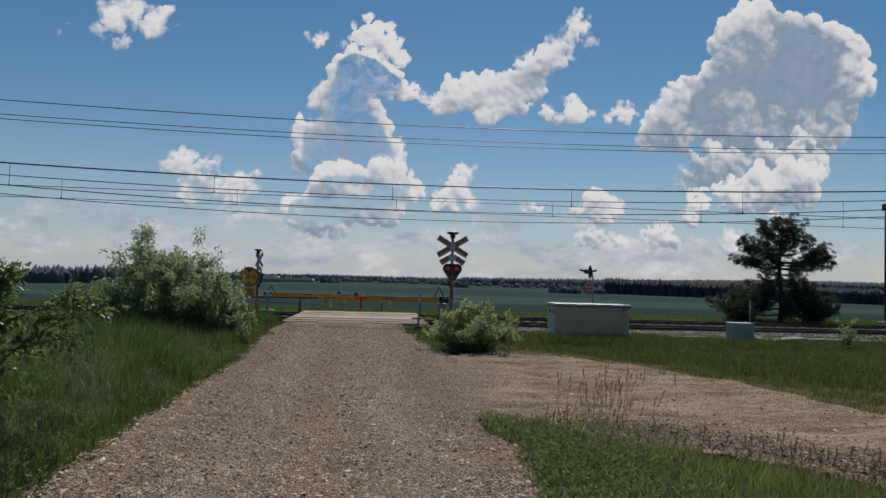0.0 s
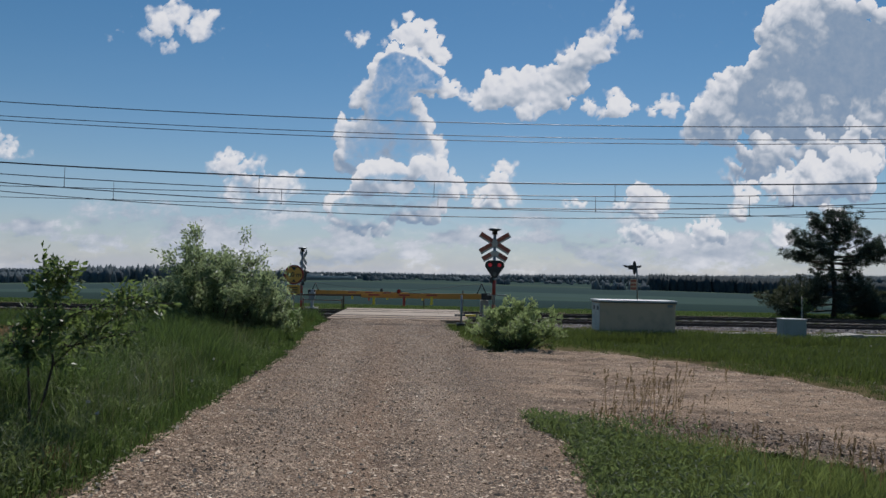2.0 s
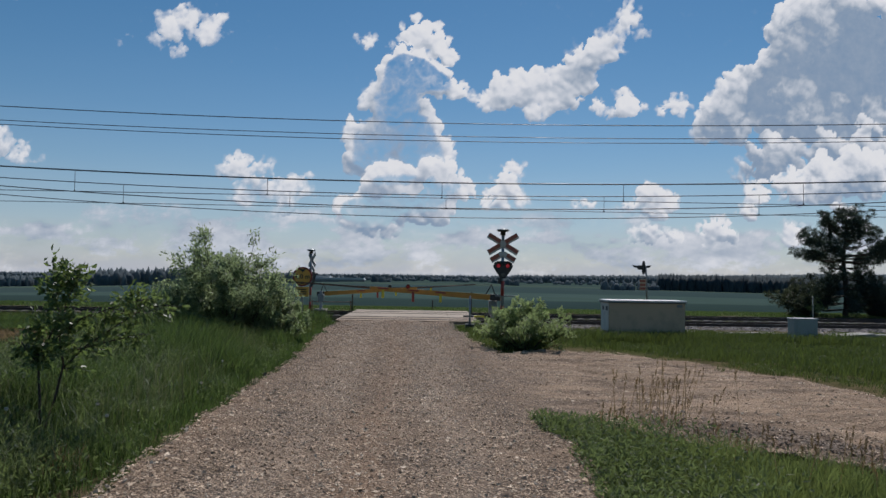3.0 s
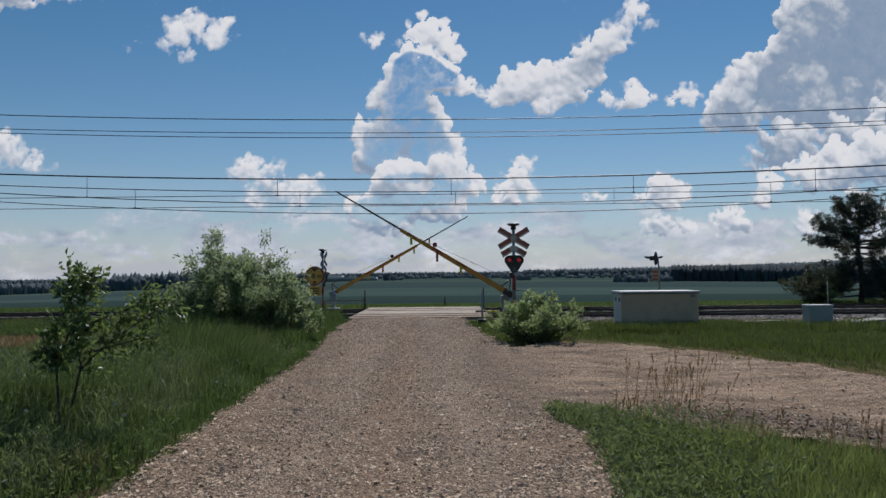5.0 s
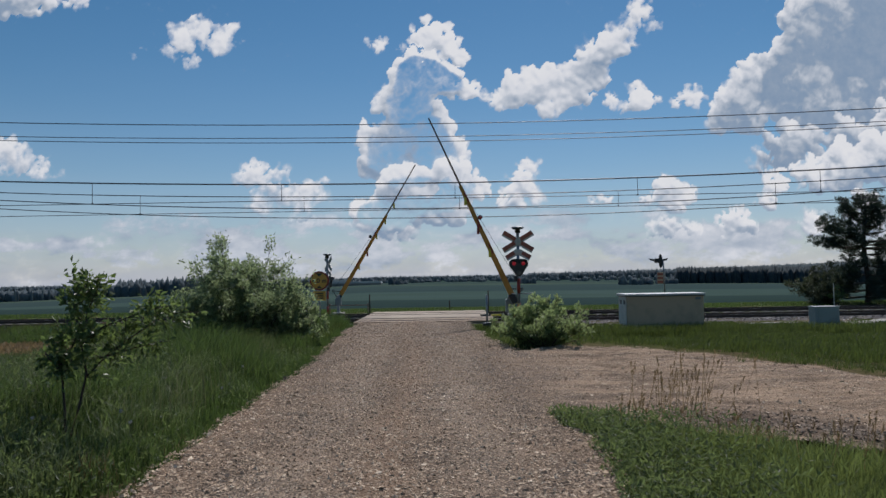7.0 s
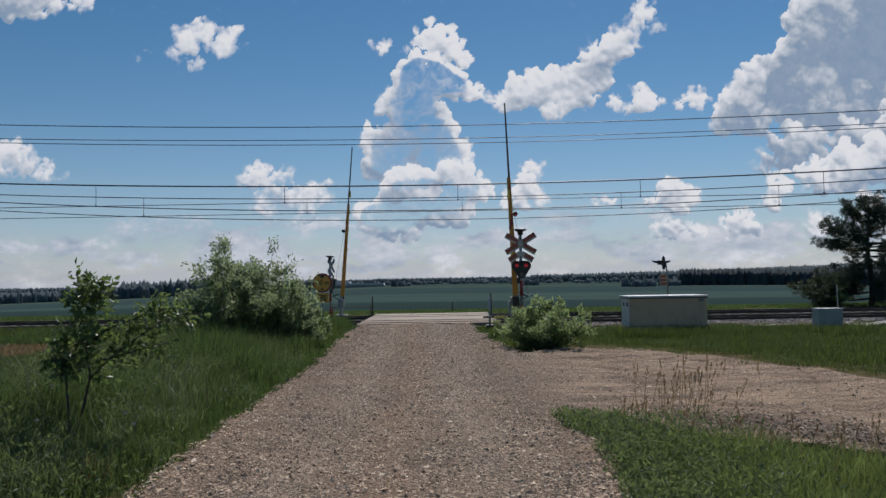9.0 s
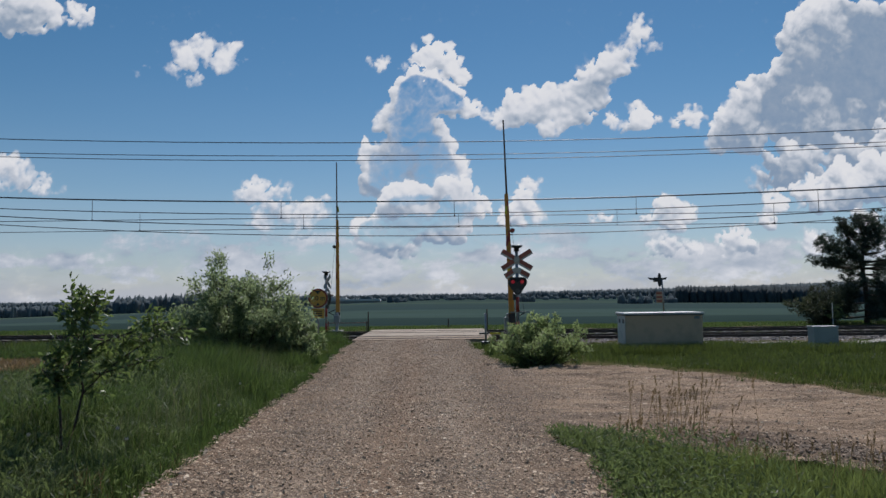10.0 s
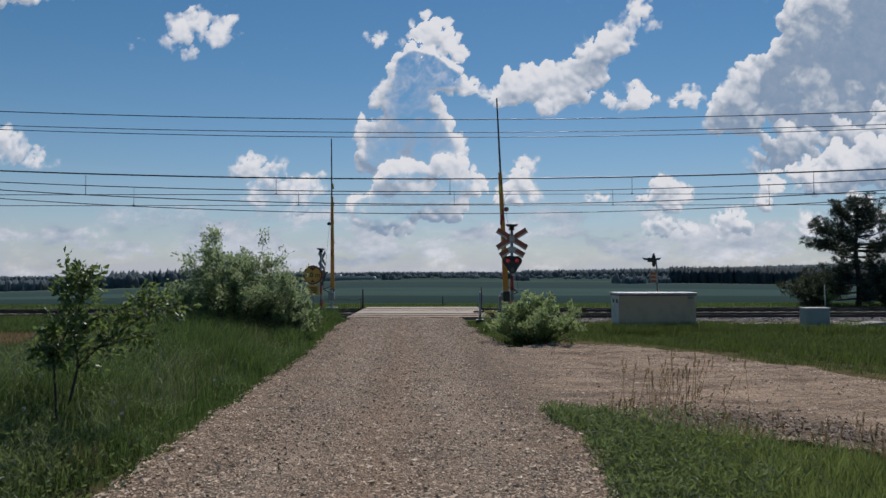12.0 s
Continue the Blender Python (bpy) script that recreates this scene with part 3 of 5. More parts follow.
# cloud lumps: side, height and radius, in shares of the distance
CLOUDS = {
    "wisp": [(-0.364, 0.359, 0.028), (-0.393, 0.334, 0.018), (-0.43, 0.346, 0.013), (-0.311, 0.349, 0.023), (-0.356, 0.317, 0.013), (-0.344, 0.373, 0.015)],
    "tower_top": [(-0.013, 0.35, 0.031), (-0.027, 0.325, 0.029), (0.018, 0.327, 0.021), (-0.087, 0.341, 0.012), (-0.105, 0.347, 0.007), (-0.06, 0.332, 0.006)],
    "tower_body": [(-0.025, 0.29, 0.039), (-0.047, 0.274, 0.037), (-0.065, 0.256, 0.029), (0.003, 0.281, 0.031), (0.042, 0.271, 0.016), (-0.037, 0.223, 0.045), (-0.1, 0.206, 0.024), (-0.009, 0.199, 0.034), (-0.054, 0.167, 0.055), (0.016, 0.189, 0.021), (-0.093, 0.159, 0.026), (0.019, 0.165, 0.024)],
    "tower_foot": [(0.027, 0.142, 0.031), (-0.051, 0.116, 0.044), (-0.002, 0.113, 0.045), (0.047, 0.128, 0.023), (-0.107, 0.094, 0.024), (-0.068, 0.085, 0.034), (-0.075, 0.122, 0.024)],
    "chain": [(0.06, 0.266, 0.008), (0.071, 0.26, 0.011), (0.083, 0.257, 0.015), (0.099, 0.262, 0.019), (0.116, 0.27, 0.028), (0.182, 0.285, 0.021), (0.199, 0.266, 0.023), (0.23, 0.312, 0.024), (0.253, 0.354, 0.016), (0.279, 0.367, 0.019), (0.247, 0.252, 0.013), (0.145, 0.279, 0.031), (0.173, 0.266, 0.028), (0.156, 0.246, 0.019), (0.215, 0.301, 0.026), (0.244, 0.329, 0.026), (0.266, 0.35, 0.021), (0.229, 0.284, 0.019), (0.291, 0.385, 0.024), (0.309, 0.364, 0.013), (0.284, 0.256, 0.023), (0.263, 0.244, 0.013), (0.311, 0.253, 0.01), (0.366, 0.257, 0.019), (0.341, 0.246, 0.01)],
    "anvil": [(0.583, 0.355, 0.077), (0.652, 0.32, 0.097), (0.547, 0.387, 0.037), (0.515, 0.293, 0.045), (0.465, 0.272, 0.041), (0.436, 0.239, 0.042), (0.414, 0.22, 0.024), (0.542, 0.251, 0.061), (0.6, 0.258, 0.057), (0.657, 0.253, 0.057)],
    "anvil_low": [(0.498, 0.175, 0.036), (0.455, 0.162, 0.021), (0.539, 0.179, 0.031), (0.588, 0.182, 0.032), (0.646, 0.187, 0.037)],
    "anvil_foot": [(0.587, 0.147, 0.039), (0.48, 0.133, 0.021), (0.537, 0.138, 0.029), (0.636, 0.155, 0.041)],
    "puffs": [(0.129, 0.155, 0.019), (0.117, 0.127, 0.023), (0.1, 0.111, 0.018), (0.137, 0.114, 0.018), (0.329, 0.127, 0.024), (0.349, 0.115, 0.021), (0.3, 0.106, 0.016), (0.332, 0.101, 0.018), (0.226, 0.108, 0.015), (0.421, 0.076, 0.024), (0.471, 0.107, 0.021), (0.323, 0.068, 0.015), (0.298, 0.066, 0.011), (0.359, 0.066, 0.011), (0.534, 0.068, 0.024), (0.604, 0.081, 0.032)],
    "low_left": [(-0.267, 0.152, 0.023), (-0.238, 0.152, 0.013), (-0.287, 0.145, 0.013), (-0.23, 0.119, 0.028), (-0.181, 0.122, 0.024), (-0.263, 0.111, 0.024), (-0.149, 0.123, 0.013), (-0.206, 0.102, 0.024), (-0.614, 0.179, 0.023), (-0.582, 0.168, 0.016), (-0.643, 0.189, 0.031), (-0.553, 0.159, 0.007)],
    "corner": [(-0.592, 0.419, 0.032), (-0.534, 0.416, 0.024), (-0.641, 0.418, 0.036), (-0.691, 0.411, 0.049)],
}


# how much shade is painted into the core of each cloud
CORE_SHADE = {"tower_body": 0.62, "tower_foot": 0.62, "tower_top": 0.34, "anvil": 0.78, "anvil_low": 1.0, "anvil_foot": 0.8, "chain": 0.46, "puffs": 0.70, "low_left": 0.6, "corner": 0.7}
LOOSE = {"wisp": 2.2, "puffs": 1.45, "low_left": 1.7, "corner": 1.2}


def spread(field, r):
    """A field blurred twice over a square window."""
    for _ in range(2):
        for axis in (0, 1):
            wide = np.concatenate([np.repeat(np.take(field, [0], axis), r + 1, axis), field, np.repeat(np.take(field, [-1], axis), r, axis)], axis)
            total = np.cumsum(wide, axis)
            n = field.shape[axis]
            field = (np.take(total, np.arange(2 * r + 1, 2 * r + 1 + n), axis) - np.take(total, np.arange(0, n), axis)) / (2 * r + 1)
    return field


def build_sky():
    nx, nz = 980, 306
    gx, gz = np.meshgrid(np.linspace(-0.82, 0.82, nx), np.linspace(-0.01, 0.50, nz))
    step_x, step_z = 1.64 / (nx - 1), 0.51 / (nz - 1)
    px = gx + 0.006 * value_noise(gx * 40, gz * 40, 60, 4)
    pz = gz + 0.006 * value_noise(gx * 40, gz * 40, 70, 4)
    rough = value_noise(gx * 60, gz * 60, 80, 5, 0.65)
    fray = value_noise(gx * 24, gz * 24, 85, 5, 0.6)
    drift = value_noise(gx * 10, gz * 14, 95, 4)
    billow = 0.5 - 1.6 * np.abs(value_noise(px * 22 + 0.6 * drift, pz * 26 + 0.6 * fray, 120, 5, 0.6))
    lumps = value_noise(px * 8, pz * 13, 130, 4, 0.55)
    rng = np.random.default_rng(21)
    whole, painted_lit = np.full(gx.shape, -0.02), np.full(gx.shape, 0.6)
    for name, blobs in CLOUDS.items():
        swell = np.full(gx.shape, -0.02)
        for bx, bz, r in blobs:
            for _ in range(int(30 + 900 * r)):
                a, q = rng.uniform(0, 2 * math.pi), math.sqrt(rng.uniform(0, 1))
                pr = min(r * rng.uniform(0.12, 0.42), 0.024) * (1.15 - 0.45 * q)
                cx, cz = bx + 1.06 * q * r * math.cos(a), bz + 1.06 * q * r * math.sin(a) * (1.0 if math.sin(a) > 0 else 0.75)
                lift = 0.55 * r * math.sqrt(max(0.0, 1 - q * q))
                i0, i1 = int((cx - pr + 0.80) / step_x), int((cx + pr + 0.84) / step_x) + 2
                k0, k1 = int((cz - pr - 0.01) / step_z), int((cz + pr + 0.03) / step_z) + 2
                i0, k0 = max(i0, 0), max(k0, 0)
                if i1 <= i0 or k1 <= k0:
                    continue
                d2 = (px[k0:k1, i0:i1] - cx) ** 2 + (pz[k0:k1, i0:i1] - cz) ** 2
                ball = np.where(d2 < pr * pr, lift + np.sqrt(np.clip(pr * pr - d2, 0, None)), (pr - np.sqrt(d2)) * 0.7)
                swell[k0:k1, i0:i1] = np.maximum(swell[k0:k1, i0:i1], ball)
        loose = LOOSE.get(name, 1.0)
        swell = swell + loose * (0.0034 * rough + 0.0080 * fray) + 0.004 * drift - 0.0035 * loose ** 1.5 + 0.0015
        if loose > 1.5:
            swell = np.minimum(swell, 0.002 + 0.45 * swell)
        # backlight is painted in: bright thin rims and upper slopes, grey thick cores
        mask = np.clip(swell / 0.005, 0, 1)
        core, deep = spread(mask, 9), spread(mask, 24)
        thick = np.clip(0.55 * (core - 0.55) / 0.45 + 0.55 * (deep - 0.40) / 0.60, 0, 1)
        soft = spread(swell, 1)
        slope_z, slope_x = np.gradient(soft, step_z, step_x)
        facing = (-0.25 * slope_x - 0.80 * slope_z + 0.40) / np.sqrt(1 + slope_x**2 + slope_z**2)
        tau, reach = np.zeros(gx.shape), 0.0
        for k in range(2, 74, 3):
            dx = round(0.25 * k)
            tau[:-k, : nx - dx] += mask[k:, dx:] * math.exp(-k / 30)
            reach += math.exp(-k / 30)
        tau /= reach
        grey = CORE_SHADE.get(name, 0.34)
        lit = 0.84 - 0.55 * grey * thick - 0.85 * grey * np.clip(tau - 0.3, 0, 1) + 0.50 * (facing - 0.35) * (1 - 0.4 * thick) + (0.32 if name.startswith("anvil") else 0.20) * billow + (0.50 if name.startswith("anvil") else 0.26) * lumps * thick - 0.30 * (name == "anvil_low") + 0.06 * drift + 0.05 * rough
        if name in ("tower_body", "tower_foot"):
            # the great tower is hollow: a bright rim round a thin blue veil
            hollow = np.clip((spread(mask, 8) - 0.66 + 0.20 * lumps + 0.10 * fray) / 0.28, 0, 1)
            swell = np.where(swell > 0, np.minimum(swell, 0.024 * (1 - hollow) ** 1.5 + 0.0034 + 0.004 * billow), swell)
        front = swell > -0.001
        painted_lit = np.where(front, lit, painted_lit)
        whole = np.where((swell > 0) & (name == "tower_body"), swell, np.maximum(whole, swell))
    painted_lit = np.clip(painted_lit, 0.03, 0.90)
    depth = np.clip(whole / 0.022, -1, 1)
    # faint layers low over the horizon
    band = np.exp(-((gz - 0.046) / 0.050) ** 2)
    mottle = value_noise(gx * 20, gz * 46, 170, 5, 0.6)
    strata = value_noise(gx * 13, gz * 34, 100, 6, 0.6)
    depth = np.maximum(depth, band * (0.40 + 0.56 * strata) - 0.06)
    painted_lit = np.where(whole > 0, painted_lit, 0.36 + 0.16 * strata + 0.26 * mottle)
    haze = np.clip(0.86 * np.exp(-np.clip(gz, 0, None) / 0.105), 0, 1) * (0.9 + 0.12 * value_noise(gx * 5, gz * 30, 110, 4))
    fade = np.clip((0.80 - np.abs(gx)) / 0.05, 0, 1) * np.clip((0.495 - gz) / 0.04, 0, 1)
    depth = depth * fade - (1 - fade)
    haze = haze * fade
    idx = np.arange(nx * nz).reshape(nz, nx)
    faces = np.stack([idx[:-1, :-1], idx[:-1, 1:], idx[1:, 1:], idx[1:, :-1]], -1).reshape(-1, 4)
    far = 3300.0
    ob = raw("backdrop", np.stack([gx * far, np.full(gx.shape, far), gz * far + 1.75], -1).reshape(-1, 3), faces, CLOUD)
    for key, data in (("depth", depth), ("haze", haze), ("sunlit", painted_lit)):
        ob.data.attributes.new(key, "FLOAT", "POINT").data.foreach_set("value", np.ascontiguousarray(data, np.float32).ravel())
    return tagged(ob, "white and grey cumulus clouds before a blue sky", "sky", kind="structure")


build_ground()
build_road()
CLOUD_BANK = build_sky()


# ---- railway ----
def build_track():
    xs, ys = np.arange(-90, 90.01, 0.35), np.concatenate([[26.3, 26.7], np.arange(27.1, 35.9, 0.16), [36.2, 36.6]])
    gx, gy = np.meshgrid(xs, ys)
    prof = np.interp(gy, [26.3, 27.3, 35.8, 36.6], [-0.26, -0.09, -0.09, -0.22])
    gz = prof + 0.022 * value_noise(gx * 3, gy * 3, 30, 3) * (gy > 26.5) + 0.005
    idx = np.arange(gx.size).reshape(gx.shape)
    faces = np.stack([idx[:-1, :-1], idx[:-1, 1:], idx[1:, 1:], idx[1:, :-1]], -1).reshape(-1, 4)
    bed = raw("track_bed", np.stack([gx, gy, gz], -1).reshape(-1, 3), faces, BED, smooth=True)
    tagged(bed, "grey crushed-stone ballast bed under two railway tracks", "track bed", kind="structure")
    sleeper_mesh = None
    for centre in (29.2, 33.7):
        track = empty("railway_track", 0, centre, -0.08)
        tagged(track, "brown steel railway track on concrete sleepers", "railway track", "parallel tracks")
        for side in (-0.762, 0.762):
            p = [(-0.065, 0.005), (0.065, 0.005), (0.065, 0.02), (0.012, 0.03), (0.012, 0.1), (0.036, 0.108), (0.036, 0.14), (-0.036, 0.14), (-0.036, 0.108), (-0.012, 0.1), (-0.012, 0.03), (-0.065, 0.02)]
            bm = bmesh.new()
            a = [bm.verts.new((-90, side + y, z)) for y, z in p]
            b = [bm.verts.new((90, side + y, z)) for y, z in p]
            for i in range(len(p)):
                j = (i + 1) % len(p)
                bm.faces.new((a[j], a[i], b[i], b[j]))
            bmesh.ops.recalc_face_normals(bm, faces=bm.faces[:])
            part("rail", bm, RAIL, track)
            part("rail_head", block(-90, 90, side - 0.03, side + 0.03, 0.1405, 0.1425), RAIL_TOP, track, "polished running surface")
        for k in range(-60, 75):
            x = k * 0.6
            if -3.8 < x < 2.2:
                continue
            if sleeper_mesh is None:
                ob = part("sleeper", block(-0.13, 0.13, -1.25, 1.25, -0.1, 0.03, 0.015), SLEEPER, track)
                sleeper_mesh = ob.data
            else:
                ob = new("sleeper", sleeper_mesh)
                ob.parent = track
            ob.location = (x, 0, 0)
    rng = np.random.default_rng(9)
    n = 17000
    x, y = rng.uniform(-18, 32, n), rng.uniform(26.4, 32.0, n)
    keep = ~((x > -3.65) & (x < 2.1) & (y > 27.4))
    x, y = x[keep], y[keep]
    scatter_stones("ballast", x, y, np.interp(y, [26.3, 27.3], [-0.25, -0.07]), rng.uniform(0.03, 0.075, len(x)), BALLAST, "grey and rust-brown crushed ballast stones", "ballast", 10)
    # level crossing deck
    deck = empty("crossing_deck", 0, 0)
    tagged(deck, "pale concrete slab deck where the road crosses the tracks", "crossing deck", kind="structure")
    for y0, y1 in ((27.66, 28.36), (28.50, 29.90), (30.03, 32.87), (33.01, 34.39), (34.52, 36.2)):
        for i in range(5):
            x0 = -3.62 + i * 1.14
            part("slab", block(x0, x0 + 1.138, y0, y1, -0.15, 0.05, 0.012), SLAB if y0 > 30 else DUSTY, deck)
    trough = empty("cable_trough", 0, 0)
    tagged(trough, "weathered concrete cable trough with lids beside the ballast", "cable trough", kind="structure")
    for k in range(0, 30):
        x0 = 3.0 + k * 1.0
        part("lid", block(x0, x0 + 0.985, 25.85, 26.2, -0.3, -0.115 + 0.008 * math.sin(k * 2.3), 0.01), CONCRETE, trough)


def sagging(y, half, low, curve, r, x0=0.0):
    """A hanging wire: lowest at x0, rising with the square of the distance from it."""
    return rod([(half * k / 30, y, low + curve * (half * k / 30 - x0) ** 2) for k in range(-30, 31)], [r], 5)


def build_wires():
    for y, low, curve, x0, contact, xs, which in (
            (29.2, 5.75, 0.0011, -0.2, 5.10, (-30.2, -22.5, -14.73, -6.76, 0.54, 8.22, 15.92, 23.6, 31.3), "nearer"),
            (33.7, 5.75, 0.00113, -0.4, 5.085, (-30.0, -22.3, -14.67, -6.71, 0.83, 8.54, 16.18, 23.8, 31.4), "farther")):
        line = empty("overhead_line", 0, y)
        tagged(line, "dark sagging overhead line with droppers over the %s track" % which, "overhead line", "overhead lines")
        part("messenger_wire", sagging(0, 60, low, curve, 0.030 if y < 30 else 0.022, x0), WIRE, line)
        part("contact_wire", rod([(-60, 0, contact), (60, 0, contact)], [0.015], 5), WIRE, line, "taut level contact wire")
        for x in xs:
            part("dropper", rod([(x, 0, contact), (x, 0, low + curve * (x - x0) ** 2)], [0.011], 5), WIRE, line)
            part("clamp", block(x - 0.03, x + 0.03, -0.015, 0.015, contact - 0.02, contact + 0.05), WIRE, line)
    for y, low, curve, x0, r, label, kin in (
            (37, 10.01, 0.00079, 0.4, 0.024, "single dark feeder wire high over the tracks", "feeder wires"),
            (37, 9.31, 0.00073, 0.0, 0.020, "paired dark feeder wire high over the tracks", "feeder wires"),
            (37, 9.05, 0.00080, 0.0, 0.020, "paired dark feeder wire high over the tracks", "feeder wires"),
            (27.0, 4.46, 0.00186, 0.7, 0.019, "sagging dark return wire before the nearer track", "return wires"),
            (36.2, 4.89, 0.00149, 0.8, 0.021, "sagging dark return wire beyond the farther track", "return wires")):
        tagged(part("overhead_wire", sagging(y, 62, low, curve, r, x0), WIRE), label, "overhead wire", kin)
    mast = empty("catenary_mast", 29.15, 37.5)
    tagged(mast, "dark steel catenary mast beyond the tracks", "mast")
    part("pole", rod([(0, 0, -0.3), (0, 0, 6.85)], [0.13, 0.10], 10), DARK, mast)
    part("foundation", block(-0.35, 0.35, -0.35, 0.35, -0.5, 0.12, 0.03), CONCRETE, mast)
    part("cap", block(-0.17, 0.17, -0.17, 0.17, 6.5, 6.9, 0.02), DARK, mast)


# ---- crossing equipment ----
def build_gate(x, y, rz, pivot, length, tags, lamp_at, label, rise=0.0):
    """A barrier: pedestal, drive and a boom towards -x. Returns the thing, the boom and its tags."""
    gate = empty("crossing_gate", x, y, 0, rz)
    tagged(gate, label, "barrier", "level crossing barriers")
    part("pedestal", block(-0.07, 0.07, 0.12, 0.30, -0.4, pivot + 0.12, 0.02), STEEL, gate)
    part("drive_box", block(-0.15, 0.15, 0.11, 0.40, 0.45, pivot - 0.02, 0.03), GREY, gate, "grey drive housing")
    part("foundation", block(-0.3, 0.3, -0.05, 0.6, -0.2, 0.08, 0.02), CONCRETE, gate)
    boom = part("boom", plate([(0.25, -0.12), (-0.55, -0.115), (-length * 0.62, -0.08), (-length * 0.62, 0.05), (-0.55, 0.085), (0.25, 0.09)], -0.035, 0.035), YELLOW, gate, "yellow boom")
    boom.location = (0, 0, pivot)
    part("boom_tip", plate([(-length * 0.60, -0.036), (-length, -0.024), (-length, 0.024), (-length * 0.60, 0.036)], -0.025, 0.025), TIP, boom, "slender dark brown end piece")
    part("bracket", block(-0.14, 0.24, -0.05, 0.10, -0.13, 0.11, 0.02), DARK, boom, "dark steel boom holder")
    for d in tags[:3]:
        part("red_band", block(-d - 0.20, -d + 0.20, -0.038, 0.038, -0.01, 0.045), RED, boom)
    part("stay_wire", rod([(-0.12, 0.02, 0.45), (-lamp_at - 0.6, 0.02, 0.06)], [0.006], 5), WIRE, boom)
    frame_ = rod([(-0.30, 0.02, 0.05), (-0.12, 0.02, 0.46)], [0.022], 6)
    rod([(0.06, 0.02, 0.05), (-0.12, 0.02, 0.46)], [0.022], 6, frame_)
    part("stay_frame", frame_, DARK, boom, "dark A-shaped stay frame")
    lamp = part("warning_lamp", rod([(-lamp_at, -0.07, 0.15), (-lamp_at, 0.07, 0.15)], [0.085], 16), DARK, boom)
    part("lens", rod([(-lamp_at, -0.085, 0.15), (-lamp_at, -0.071, 0.15)], [0.055, 0.07], 14), LENS_RED_OFF, lamp, "red lens")
    # the boom lies off its pivot by the rise
    boom.data.transform(Matrix.Translation((0, 0, rise)))
    for ob in boom.children:
        ob.location.z = rise
    hung = []
    for i, d in enumerate(tags):
        red = i == 1
        t = part("reflector_tag", block(-0.045, 0.045, -0.012, 0.012, -0.36 if red else -0.30, 0.0, 0.004), RED if red else TAG_YELLOW, boom, "hanging red reflector" if red else "hanging yellow reflector")
        t.location = (-d, -0.055, rise - 0.03)
        hung.append((t, d))
    return gate, boom, hung


def striped_arm(angle, length, start=0.0, parent=None, y=-0.05):
    """One plate of the crossing sign, from its middle outwards, with its red stripe."""
    c, s = math.cos(angle), math.sin(angle)
    up = 1 if c * s > 0 else -1
    turn = lambda l, w: (l * c - w * s, l * s + w * c)
    w = 0.105
    part("arm", plate([turn(start, -w), turn(length, -w), turn(length, w), turn(start, w)], y - 0.008, y + 0.008), GREY, parent, "grey metal back plate")
    part("white_face", plate([turn(start, -w), turn(length, -w), turn(length, w), turn(start, w)], y - 0.0115, y - 0.0085), WHITE, parent)
    sg = 1 if c > 0 else -1
    lo, hi = (-0.045, w) if sg > 0 else (-w, 0.045)
    part("red_stripe", plate([turn(start + 0.12, lo), turn(length - 0.012, lo), turn(length - 0.012, hi), turn(start + 0.12, hi)], y - 0.016, y - 0.012), SIGN_RED, parent)


